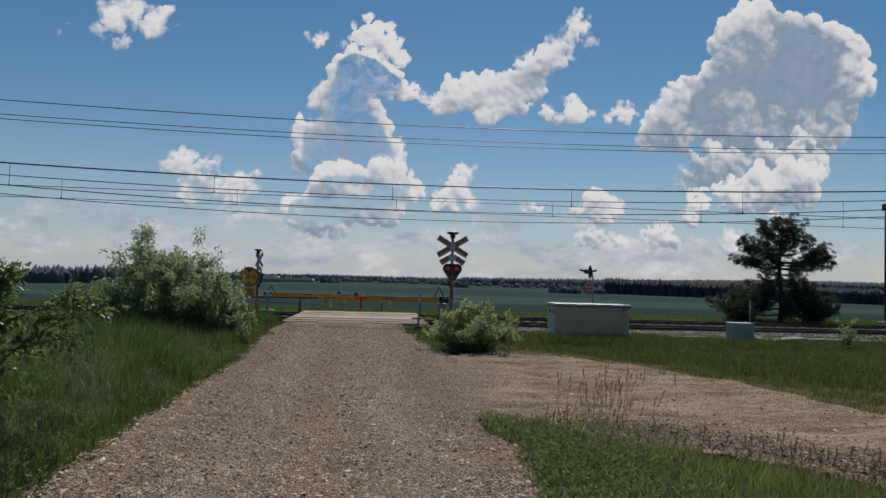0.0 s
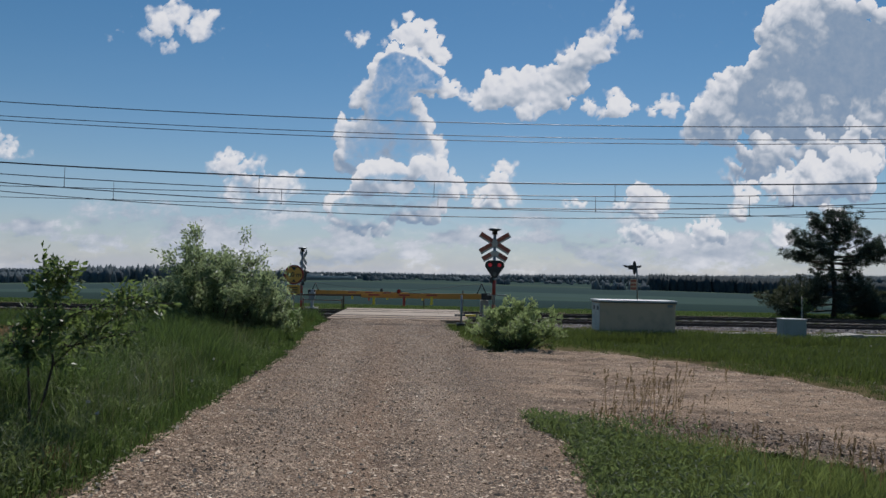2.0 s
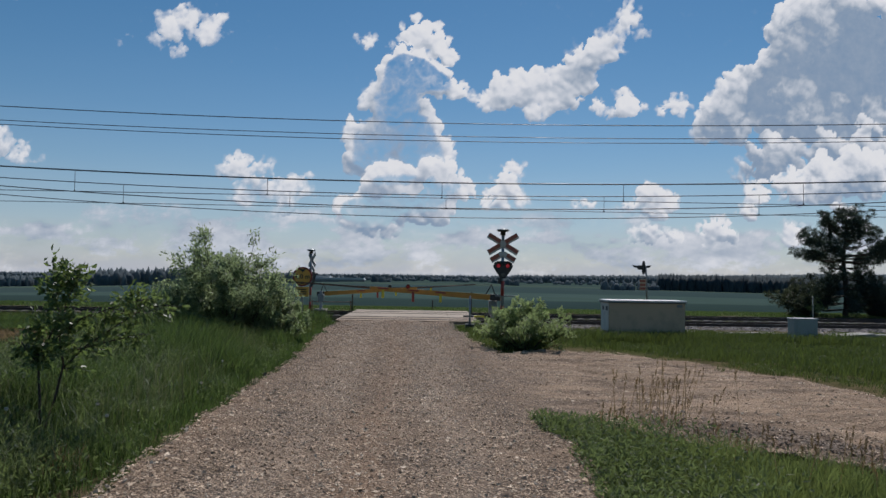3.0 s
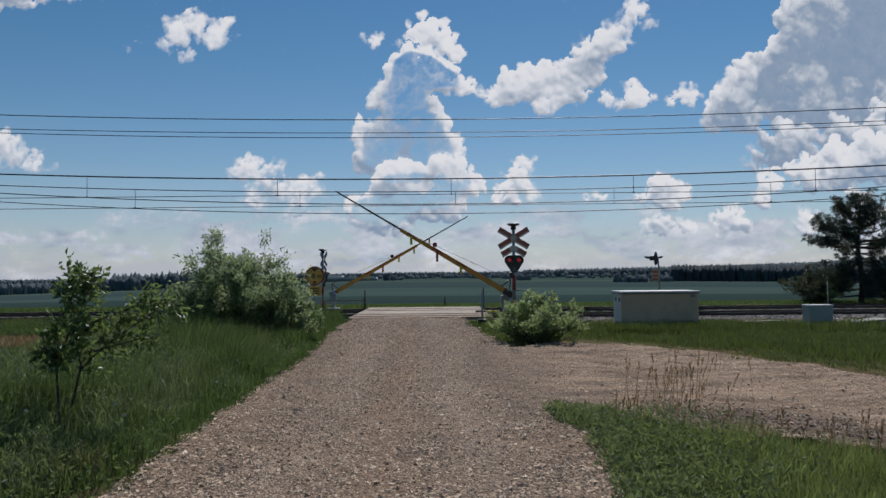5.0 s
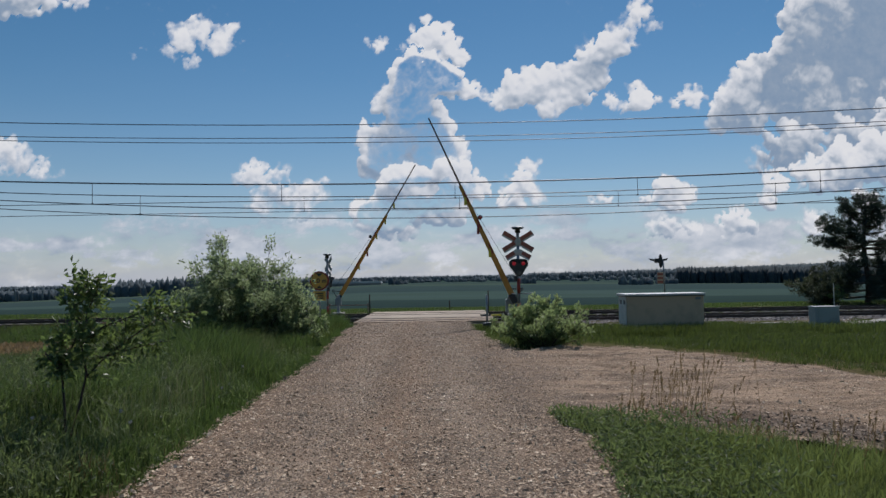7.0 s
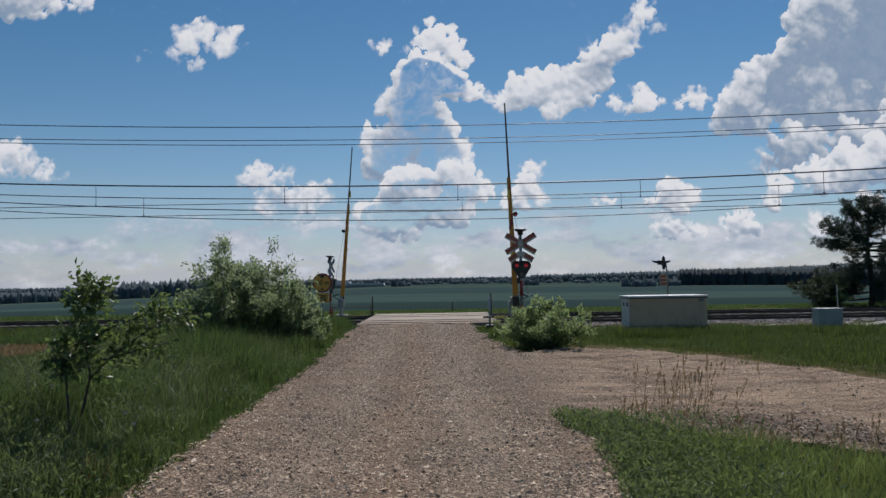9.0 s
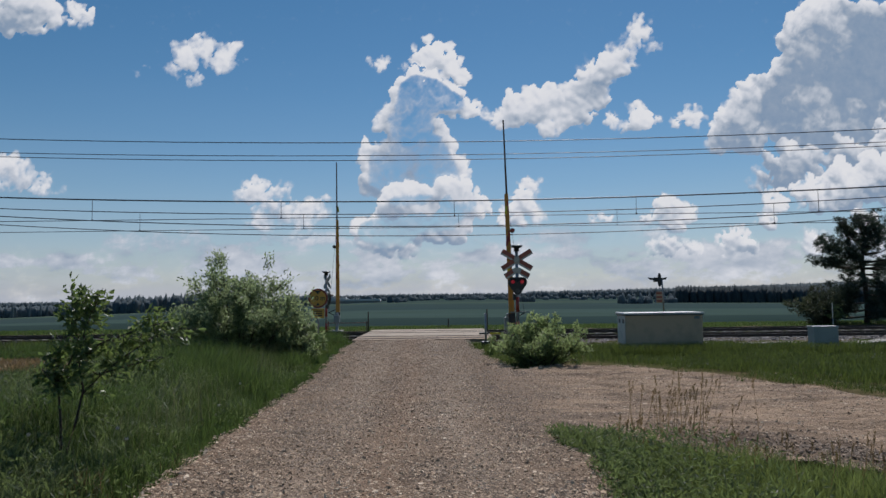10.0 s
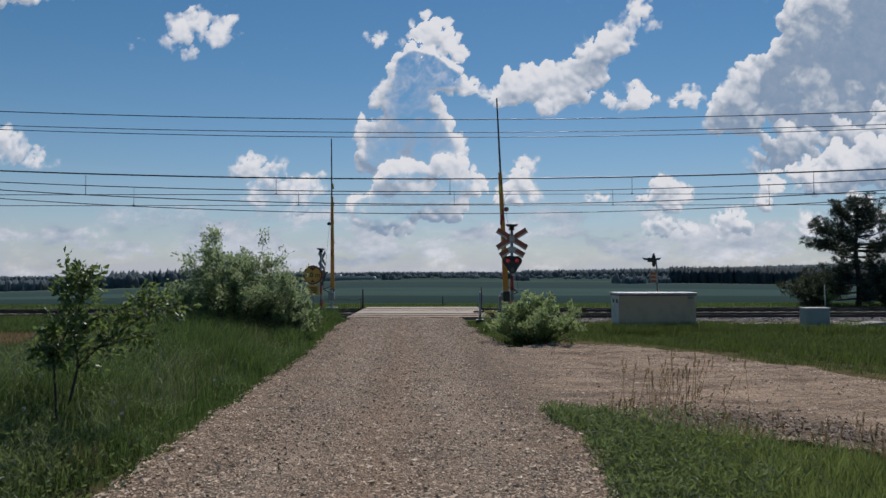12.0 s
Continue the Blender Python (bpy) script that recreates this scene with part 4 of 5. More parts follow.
def build_signal(x, y, rz, label):
    """The crossing sign with its two-lamp signal, on one post."""
    sg = empty("crossing_signal", x, y, 0, rz)
    tagged(sg, label, "crossing signal", "crossing signals")
    part("pole", rod([(0, 0, -0.2), (0, 0, 3.38)], [0.055], 12), STEEL, sg, "grey steel pole")
    for z0, z1 in ((0.35, 0.8), (1.15, 1.68)):
        part("red_sleeve", rod([(0, 0, z0), (0, 0, z1)], [0.062], 12), RED, sg)
    part("foundation", block(-0.22, 0.22, -0.22, 0.22, -0.2, 0.06, 0.02), CONCRETE, sg)
    bell = part("bell", rod([(0, 0, 3.32), (0, 0, 3.44), (0, 0, 3.46), (0, 0, 3.50)], [0.10, 0.09, 0.20, 0.17], 16), DARK, sg, "dark warning bell")
    part("hood", rod([(0, 0, 3.50), (0, 0, 3.54)], [0.24, 0.20], 18), STEEL, bell)
    zc = 3.0
    cross = part("hub", block(-0.09, 0.09, -0.07, -0.03, zc - 0.09, zc + 0.09, 0.01), WHITE, sg, "white centre of the crossing sign")
    for a in (31, 149, 211, 329):
        striped_arm(radians(a), 0.62, 0.0, cross)
    for ob in cross.children:
        ob.location.z = zc
    chevron = part("chevron_hub", block(-0.07, 0.07, -0.07, -0.03, 2.58, 2.72, 0.01), WHITE, sg)
    for a in (-31, 211):
        striped_arm(radians(a), 0.50, 0.03, chevron)
    for ob in chevron.children:
        ob.location.z = 2.66
    zs = 2.08
    outline = []
    for cx, cz, r, a0, a1 in ((0.17, zs + 0.13, 0.175, -22, 92), (-0.17, zs + 0.13, 0.175, 88, 202), (0.0, zs - 0.17, 0.15, 208, 332)):
        outline += [(cx + r * math.cos(radians(a0 + (a1 - a0) * k / 8)), cz + r * math.sin(radians(a0 + (a1 - a0) * k / 8))) for k in range(9)]
    board = part("signal_board", plate(outline, -0.16, -0.10), DARK, sg, "rounded black signal backboard")
    for lx in (-0.165, 0.165):
        part("lamp", rod([(lx, -0.175, zs + 0.14), (lx, -0.161, zs + 0.14)], [0.062, 0.07], 20), LENS, board, "lit red lamp")
        bm = bmesh.new()
        n = 12
        rows = [[bm.verts.new((lx + 0.12 * math.cos(math.pi * k / n), yy, zs + 0.14 + 0.12 * math.sin(math.pi * k / n))) for k in range(n + 1)] for yy in (-0.30, -0.16)]
        for k in range(n):
            bm.faces.new((rows[0][k], rows[0][k + 1], rows[1][k + 1], rows[1][k]))
        part("visor", bm, DARK, board)
    part("white_lamp", rod([(0, -0.172, zs - 0.19), (0, -0.161, zs - 0.19)], [0.07, 0.08], 18), LENS_OFF, board, "unlit clear lamp")
    part("clamp", block(-0.09, 0.09, -0.10, 0.07, zs - 0.06, zs + 0.06, 0.01), STEEL, sg)
    part("junction_box", block(-0.16, -0.05, -0.08, 0.06, 1.58, 1.78, 0.01), DARK, sg)
    part("bracket", block(-0.25, 0.55, -0.02, 0.02, 1.12, 1.16, 0.005), GREY, sg)
    return sg


def build_cabin():
    c = empty("relay_cabin", 7.47, 24.15)
    tagged(c, "beige panelled relay cabin with a flat grey roof", "relay cabin")
    part("body", block(-1.30, 1.30, -0.55, 0.55, -0.1, 1.03, 0.015), CABIN, c, "beige panel walls")
    # white panel paints in the sky light on the end wall
    part("side_panel", block(-1.316, -1.302, -0.50, 0.50, 0.05, 0.98, 0.004), WHITE, c, "end wall with sky light painted in as white")
    roof = part("roof", block(-1.36, 1.34, -0.61, 0.61, 1.03, 1.10, 0.012), ROOF, c)
    # black strip stands in for the shade under the roof overhang
    part("fascia", block(-1.35, 1.33, -0.604, 0.60, 1.005, 1.029, 0.003), DARK, c, "black strip added for the shade under the roof")
    part("vent", block(-1.33, -1.317, -0.40, -0.20, 0.74, 0.88, 0.003), DARK, c)
    part("vent", block(-1.33, -1.317, 0.08, 0.28, 0.74, 0.88, 0.003), DARK, c)
    part("name_plate", block(1.02, 1.20, -0.558, -0.5505, 0.88, 0.97, 0.002), GREY, c, "small blank plate")
    part("plinth", block(-1.27, 1.27, -0.52, 0.52, -0.2, 0.08), CONCRETE, c)
    k = empty("signal_cabinet", 12.7, 23.4)
    tagged(k, "small grey metal signal cabinet standing in the grass", "cabinet")
    part("body", block(-0.40, 0.40, -0.22, 0.22, -0.25, 0.56, 0.012), CABINET, k)
    part("lid", block(-0.42, 0.42, -0.24, 0.24, 0.561, 0.595, 0.008), ROOF, k)
    part("door", block(-0.30, 0.37, -0.232, -0.221, 0.02, 0.55, 0.004), CABINET, k)
    w = empty("marker_rod", 13.25, 23.75)
    tagged(w, "thin pale marker rod behind the grey cabinet", "marker rod")
    part("rod", rod([(0, 0, -0.1), (0, 0, 1.35)], [0.014, 0.01], 6), WHITE, w)
    t = empty("concrete_cover", 15.4, 25.3, -0.16)
    tagged(t, "pale concrete cover slab lying by the cable trough", "cover slab")
    part("slab", block(-0.9, 0.9, -0.35, 0.35, -0.05, 0.09, 0.015), CONCRETE, t)
    t.rotation_euler = (0, radians(-3), radians(14))


def letters(text, size, material, name, parent, x, y, z):
    cu = bpy.data.curves.new(name, "FONT")
    cu.body, cu.size, cu.align_x, cu.align_y, cu.extrude, cu.offset = text, size, "CENTER", "CENTER", 0.002, 0.004
    tmp = new(name, cu)
    bpy.context.view_layer.update()
    me = bpy.data.meshes.new_from_object(tmp.evaluated_get(bpy.context.evaluated_depsgraph_get()))
    bpy.data.objects.remove(tmp)
    me.materials.clear()
    me.materials.append(material)
    ob = new(name, me)
    ob.parent = parent
    ob.matrix_basis = pose(x, y, z, 90, 0, 0)
    return ob


def build_signs():
    s = empty("height_limit_sign", -4.62, 25.9)
    tagged(s, "round yellow height limit sign with red rim reading 4,0 m", "road sign")
    part("pole", rod([(0, 0.03, -0.2), (0, 0.03, 2.05)], [0.03], 10), STEEL, s)
    rim = part("rim", plate(circle(0, 1.72, 0.36, 36), -0.012, 0.0), RED, s, "red rim")
    part("disc", plate(circle(0, 1.72, 0.300, 36), -0.018, -0.0125), SIGN_YELLOW, rim, "yellow face")
    part("arrow", plate([(-0.13, 2.00), (0.13, 2.00), (0.0, 1.87)], -0.024, -0.019), DARK, rim)
    part("arrow", plate([(-0.08, 1.45), (0.0, 1.55), (0.08, 1.45)], -0.024, -0.019), DARK, rim)
    letters("4,0 m", 0.24, DARK, "figures", rim, 0, -0.021, 1.715)
    lower = part("lower_plate", block(-0.24, 0.24, -0.014, 0.0, 0.98, 1.34, 0.004), SIGN_YELLOW, s, "yellow supplementary plate")
    for z in (1.24, 1.16, 1.08):
        part("text_bar", block(-0.17, 0.15, -0.019, -0.0145, z - 0.02, z + 0.02), DARK, lower)
    f = empty("track_signal", 11.5, 37.2, 0, 0)
    tagged(f, "dark road signal with swept arms beyond the tracks", "signal post")
    part("pole", rod([(0.08, 0, -0.6), (0.05, 0, 1.9), (0.0, 0, 2.5)], [0.05, 0.045], 8), STEEL, f)
    part("arm", plate([(-0.55, 2.60), (-0.2, 2.56), (0.2, 2.56), (0.48, 2.60), (0.42, 2.48), (0.1, 2.44), (-0.2, 2.44), (-0.42, 2.48)], -0.03, 0.03), DARK, f)
    part("lamp_board", plate(circle(0.24, 2.46, 0.37, 26), -0.09, -0.05), DARK, f).scale = (0.28, 1, 1)
    f.children[-1].location = (0.20, 0, 0)
    part("lamp_housing", block(-0.22, 0.06, -0.14, 0.10, 2.36, 2.60, 0.03), DARK, f)
    plate_ = part("sign_plate", block(-0.14, 0.18, -0.07, -0.055, 1.25, 1.85, 0.005), CABIN, f, "faded sign plate")
    for z in (1.35, 1.55, 1.75):
        part("red_stripe", block(-0.13, 0.17, -0.077, -0.0715, z - 0.06, z + 0.06), SIGN_RED, plate_)
    # short posts and rails round the crossing
    p = empty("marker_post", 1.52, 24.9)
    tagged(p, "grey steel post on a dark concrete foot", "post")
    part("post", rod([(0, 0, 0), (0, 0, 1.12)], [0.035], 8), STEEL, p)
    part("foot", block(-0.16, 0.16, -0.16, 0.16, -0.1, 0.13, 0.02), DARK, p)
    r = empty("guard_rail", 2.1, 26.15)
    tagged(r, "low guard rail in yellow and dark sections by the deck", "guard rail")
    for i in range(4):
        part("rail_section", block(-0.75 + i * 0.4, -0.36 + i * 0.4, -0.03, 0.03, 0.30, 0.37, 0.008), TAG_YELLOW if i % 2 else DARK, r)
    for x in (-0.5, 0.6):
        part("post", rod([(x, 0.05, -0.1), (x, 0.05, 0.34)], [0.025], 6), DARK, r)
    for x, y, h in ((-3.9, 36.6, 0.95), (2.3, 36.4, 1.05), (0.3, 38.5, 0.5)):
        q = empty("field_post", x, y, -0.15)
        tagged(q, "thin dark wooden post at the field edge", "post", "field posts")
        part("post", rod([(0, 0, -0.2), (0, 0, h + 0.15)], [0.04, 0.035], 7), BARK, q)
    g = empty("field_barrier", -4.9, 36.7, -0.1)
    tagged(g, "low reddish rail on posts beyond the tracks", "barrier rail")
    part("rail", block(-1.2, 1.0, -0.015, 0.015, 0.48, 0.515, 0.006), OLD_RED, g)
    for x in (-1.1, 0.9):
        part("post", block(x - 0.022, x + 0.022, -0.022, 0.022, -0.3, 0.6, 0.006), OLD_RED, g)


# ---- plants ----
def blades(name, x, y, z, height, width, lean, material, label, category, seed, bend=0.35):
    """Grass: narrow bent blades, one mesh."""
    rng = np.random.default_rng(seed)
    n = len(x)
    a, b = rng.uniform(0, 2 * np.pi, n), rng.uniform(0, 2 * np.pi, n)
    dx, dy = np.cos(a) * width / 2, np.sin(a) * width / 2
    lx, ly = np.cos(b) * lean * height + 0.06 * height, np.sin(b) * lean * height
    v = np.empty((n, 5, 3))
    v[:, 0] = np.stack([x - dx, y - dy, z], -1)
    v[:, 1] = np.stack([x + dx, y + dy, z], -1)
    v[:, 2] = np.stack([x + 0.8 * dx + lx * bend, y + 0.8 * dy + ly * bend, z + 0.58 * height], -1)
    v[:, 3] = np.stack([x - 0.8 * dx + lx * bend, y - 0.8 * dy + ly * bend, z + 0.58 * height], -1)
    v[:, 4] = np.stack([x + lx, y + ly, z + height * (1 - 0.3 * lean)], -1)
    o = 5 * np.arange(n)[:, None]
    f = np.concatenate([o + (0, 1, 2), o + (0, 2, 3), o + (3, 2, 4)])
    ob = raw(name, v.reshape(-1, 3), f, material)
    return tagged(ob, label, category, kind="stuff")


def leaf_mesh(pos, direction, length, width, rng):
    """Folded diamond leaves at pos, pointing along direction."""
    n = len(pos)
    d = direction / np.linalg.norm(direction, axis=1, keepdims=True)
    s = np.cross(d, rng.normal(0, 1, (n, 3)))
    s /= np.linalg.norm(s, axis=1, keepdims=True)
    u = np.cross(d, s)
    L, W = length[:, None], width[:, None]
    v = np.empty((n, 4, 3))
    v[:, 0] = pos
    v[:, 1] = pos + d * L * 0.5 + s * W * 0.5 + u * W * 0.22
    v[:, 2] = pos + d * L
    v[:, 3] = pos + d * L * 0.5 - s * W * 0.5 + u * W * 0.22
    o = 4 * np.arange(n)[:, None]
    return v.reshape(-1, 3), np.concatenate([o + (0, 1, 2), o + (0, 2, 3)])


def build_bush(name, x, y, stems, height, spread, leaves, leaf, material, label, seed, low=0.05, skew=0.0, arch=0.35, fork=7):
    """Many stems from one base, forked into twigs, with leaves along the twigs."""
    rng = np.random.default_rng(seed)
    bush = empty(name, x, y)
    tagged(bush, label, "bush")
    anchors, ways = [], []
    twigs = bmesh.new()
    for i in range(stems):
        wood = bmesh.new()
        a = rng.uniform(0, 2 * np.pi)
        r = spread * math.sqrt(rng.uniform(0, 1))
        h = height * (1 - 0.55 * (r / spread) ** 2) * rng.uniform(0.62, 1.0)
        base = Vector((0.22 * r * math.cos(a), 0.22 * r * math.sin(a), -0.05))
        tip = Vector((r * math.cos(a) + skew * h, r * math.sin(a), h))
        mid = base.lerp(tip, 0.5) + Vector((0, 0, arch * h * 0.3)) + Vector(rng.normal(0, 0.05 * spread, 3))
        path = [base.lerp(mid, t).lerp(mid.lerp(tip, t), t) for t in (0, 0.2, 0.4, 0.6, 0.8, 1.0)]
        rod(path, [0.006 + 0.008 * h, 0.012, 0.010, 0.008, 0.005, 0.003], 5, wood)
        for k in range(fork):
            t = rng.uniform(0.06, 1.0)
            p = base.lerp(mid, t).lerp(mid.lerp(tip, t), t)
            d = Vector(rng.normal(0, 1, 3)) + Vector((0, 0, 0.75))
            q = p + d.normalized() * rng.uniform(0.12, 0.34) * height * 0.5
            if q.z < low * height:
                q.z = low * height
            rod([p, p.lerp(q, 0.5) + Vector((0, 0, 0.02)), q], [0.006, 0.004, 0.002], 4, twigs)
            for s in np.linspace(0.15, 1.05, 9):
                anchors.append(p.lerp(q, s))
                ways.append(q - p)
        part("branch", wood, BARK, bush)
    tagged(part("twigs", twigs, BARK, bush), kind="stuff")
    anchors, ways = np.array(anchors), np.array(ways)
    pick = rng.integers(0, len(anchors), leaves)
    pos = anchors[pick] + rng.normal(0, 0.026 * height, (leaves, 3))
    pos[:, 2] = np.maximum(pos[:, 2], low * height * rng.uniform(0.5, 1.3, leaves))
    way = ways[pick] / np.linalg.norm(ways[pick], axis=1, keepdims=True) * 0.7 + rng.normal(0, 0.6, (leaves, 3))
    v, f = leaf_mesh(pos, way, leaf * rng.uniform(0.7, 1.3, leaves), leaf * 0.42 * rng.uniform(0.8, 1.2, leaves), rng)
    tagged(raw("crown", v, f, material, bush, "small green leaves"), kind="stuff")
    return bush


def build_sapling(x, y):
    """Two thin dark stems forking low, with leafy twigs to one side."""
    rng = np.random.default_rng(77)
    tree = empty("sapling", x, y)
    tagged(tree, "young broad-leaved sapling with two thin dark stems in tall grass", "sapling")
    stems = [[(0, 0, -0.05), (-0.02, 0, 0.45), (-0.06, 0.02, 0.8), (0.10, 0.05, 1.25), (0.20, 0.05, 1.62), (0.30, 0.1, 1.86)],
             [(0.03, 0.02, 0.12), (0.14, 0.0, 0.45), (0.24, -0.05, 0.8), (0.16, -0.02, 1.15), (0.22, 0.0, 1.45), (0.40, 0.0, 1.88)],
             [(0.22, -0.04, 0.75), (0.45, 0.0, 1.0), (0.75, 0.05, 1.22), (1.0, 0.1, 1.38), (1.25, 0.1, 1.44)],
             [(-0.04, 0, 0.85), (-0.10, 0.05, 1.05), (0.0, 0.05, 1.35), (0.06, 0.1, 1.58), (0.02, 0.1, 1.7)],
             [(0.16, 0, 1.1), (0.45, -0.1, 1.3), (0.8, -0.1, 1.42), (1.1, -0.15, 1.5)],
             [(0.0, 0, 0.75), (-0.15, -0.05, 0.95), (-0.25, 0, 1.05)],
             [(0.35, 0, 0.95), (0.7, 0.1, 1.05), (1.0, 0.1, 1.12)]]
    anchors, ways = [], []
    twigs = bmesh.new()
    for path in stems:
        path = [Vector(p) for p in path]
        wood = bmesh.new()
        rod(path, [0.016, 0.014, 0.011, 0.008, 0.005, 0.003] if len(path) > 5 else [0.010, 0.008, 0.006, 0.004, 0.003], 7, wood)
        for a, b in zip(path, path[1:]):
            if b.z < 0.85:
                continue
            for k in range(9):
                p = a.lerp(b, rng.uniform(0, 1))
                d = Vector(rng.normal(0, 1, 3)) + Vector((0.25, 0, 0.4))
                q = p + d.normalized() * rng.uniform(0.08, 0.26)
                rod([p, q], [0.004, 0.002], 4, twigs)
                for s in np.linspace(0.2, 1.1, 7):
                    anchors.append(p.lerp(q, s))
                    ways.append(q - p)
        part("stem", wood, BARK, tree)
    anchors, ways = np.array(anchors), np.array(ways)
    tagged(part("twigs", twigs, BARK, tree), kind="stuff")
    n = 1900
    pick = rng.integers(0, len(anchors), n)
    way = ways[pick] / np.linalg.norm(ways[pick], axis=1, keepdims=True) * 0.8 + rng.normal(0, 0.55, (n, 3))
    v, f = leaf_mesh(anchors[pick] + rng.normal(0, 0.025, (n, 3)), way, rng.uniform(0.055, 0.105, n), rng.uniform(0.03, 0.055, n), rng)
    tagged(raw("crown", v, f, SAPLING, tree, "glossy green leaves"), kind="stuff")


def build_pine(x, y, z):
    rng = np.random.default_rng(31)
    tree = empty("pine_tree", x, y, z)
    tagged(tree, "dark broad-crowned pine tree beyond the tracks", "tree")
    wood = bmesh.new()
    trunk = [Vector((0.10 * math.sin(k * 1.1), 0.05 * math.cos(k), k * 0.72)) for k in range(9)]
    rod(trunk, [0.17, 0.16, 0.15, 0.13, 0.12, 0.10, 0.07, 0.05, 0.03], 9, wood)
    tufts = []
    limbs = []
    for h, count, reach in ((0.6, 10, 2.8), (0.95, 10, 2.8), (1.35, 9, 2.4), (1.8, 8, 2.0), (2.3, 6, 1.6), (2.9, 5, 1.5), (3.25, 6, 2.1), (3.6, 6, 2.2), (4.0, 5, 1.5), (4.4, 5, 0.9), (4.8, 6, 1.1), (5.2, 5, 0.95), (5.55, 4, 0.5)):
        for k in range(count):
            a = 2 * math.pi * k / count + rng.uniform(-0.5, 0.5)
            r = reach * rng.uniform(0.55, 1.1) * (1.12 if math.cos(a) > 0 and 2.5 < h < 4.2 else 0.95)
            limbs.append((h, Vector((r * math.cos(a), r * math.sin(a), h + rng.uniform(-0.05, 0.5) * (0.3 if h < 2.5 else 0.8)))))
    # long arms that give the crown its uneven outline
    for h, x, z in ((3.7, -2.35, 4.35), (3.9, -2.1, 4.75), (3.4, -2.5, 3.4), (3.4, 2.9, 3.75), (3.5, 2.6, 4.2), (3.2, 2.75, 3.3), (4.4, 1.5, 4.9), (4.5, -1.35, 5.45), (4.7, 1.1, 5.6)):
        for d in (-0.35, 0.3):
            limbs.append((h, Vector((x + rng.normal(0, 0.12), d, z + rng.normal(0, 0.08)))))
    for h, q in limbs:
        p = Vector((0, 0, h))
        m = p.lerp(q, 0.5) + Vector((0, 0, -0.14))
        rod([p, m, q], [0.045, 0.03, 0.012], 5, wood)
        reach = (q - p).length
        for _ in range(int(4 + 6 * reach)):
            t = rng.uniform(0.30 if h > 2.5 else 0.2, 1.0) ** 0.5
            b = p.lerp(m, t).lerp(m.lerp(q, t), t)
            tufts.append(b + Vector(rng.normal(0, 1, 3)) * 0.15 * (0.45 + 0.55 * t) + Vector((0, 0, 0.10)))
        for _ in range(4):
            tufts.append(q + Vector((rng.normal(0, 0.12), rng.normal(0, 0.10), rng.uniform(0.08, 0.48))))
    part("trunk", wood, BARK, tree, "dark trunk and limbs")
    c = np.repeat(np.array(tufts), 34, axis=0)
    d = rng.normal(0, 1, c.shape) + (0, 0, 0.75)
    d /= np.linalg.norm(d, axis=1, keepdims=True)
    v, f = leaf_mesh(c + d * 0.02, d, rng.uniform(0.14, 0.28, len(c)), rng.uniform(0.016, 0.030, len(c)), rng)
    tagged(raw("crown", v, f, NEEDLE, tree, "dark green needle tufts"), kind="stuff")


def tree_blobs(name, spots, label, seed, fine=2, material=None):
    """Distant woods: many small uneven crowns in one mesh; spots are x, y, height, half width."""
    rng = np.random.default_rng(seed)
    bm = bmesh.new()
    bmesh.ops.create_icosphere(bm, subdivisions=fine, radius=1.0)
    base = np.array([v.co[:] for v in bm.verts])
    tri = np.array([[v.index for v in f.verts] for f in bm.faces])
    bm.free()
    n = len(spots)
    x, y, h, w = spots.T
    s = base[None] * rng.uniform(0.82, 1.18, (n, len(base), 1))
    taper = 1 - rng.uniform(0.0, 0.45, (n, 1)) * (s[..., 2] * 0.5 + 0.5)
    s[..., 0] *= taper * w[:, None]
    s[..., 1] *= taper * w[:, None]
    s[..., 2] = s[..., 2] * 0.72 * h[:, None] + 0.28 * h[:, None]
    s += np.stack([x, y, land(x, y) - 0.5], -1)[:, None]
    f = tri[None] + len(base) * np.arange(n)[:, None, None]
    ob = raw(name, s.reshape(-1, 3), f.reshape(-1, 3), material or HAZED_SPRUCE, smooth=True)
    return tagged(ob, label, "woods", kind="stuff")


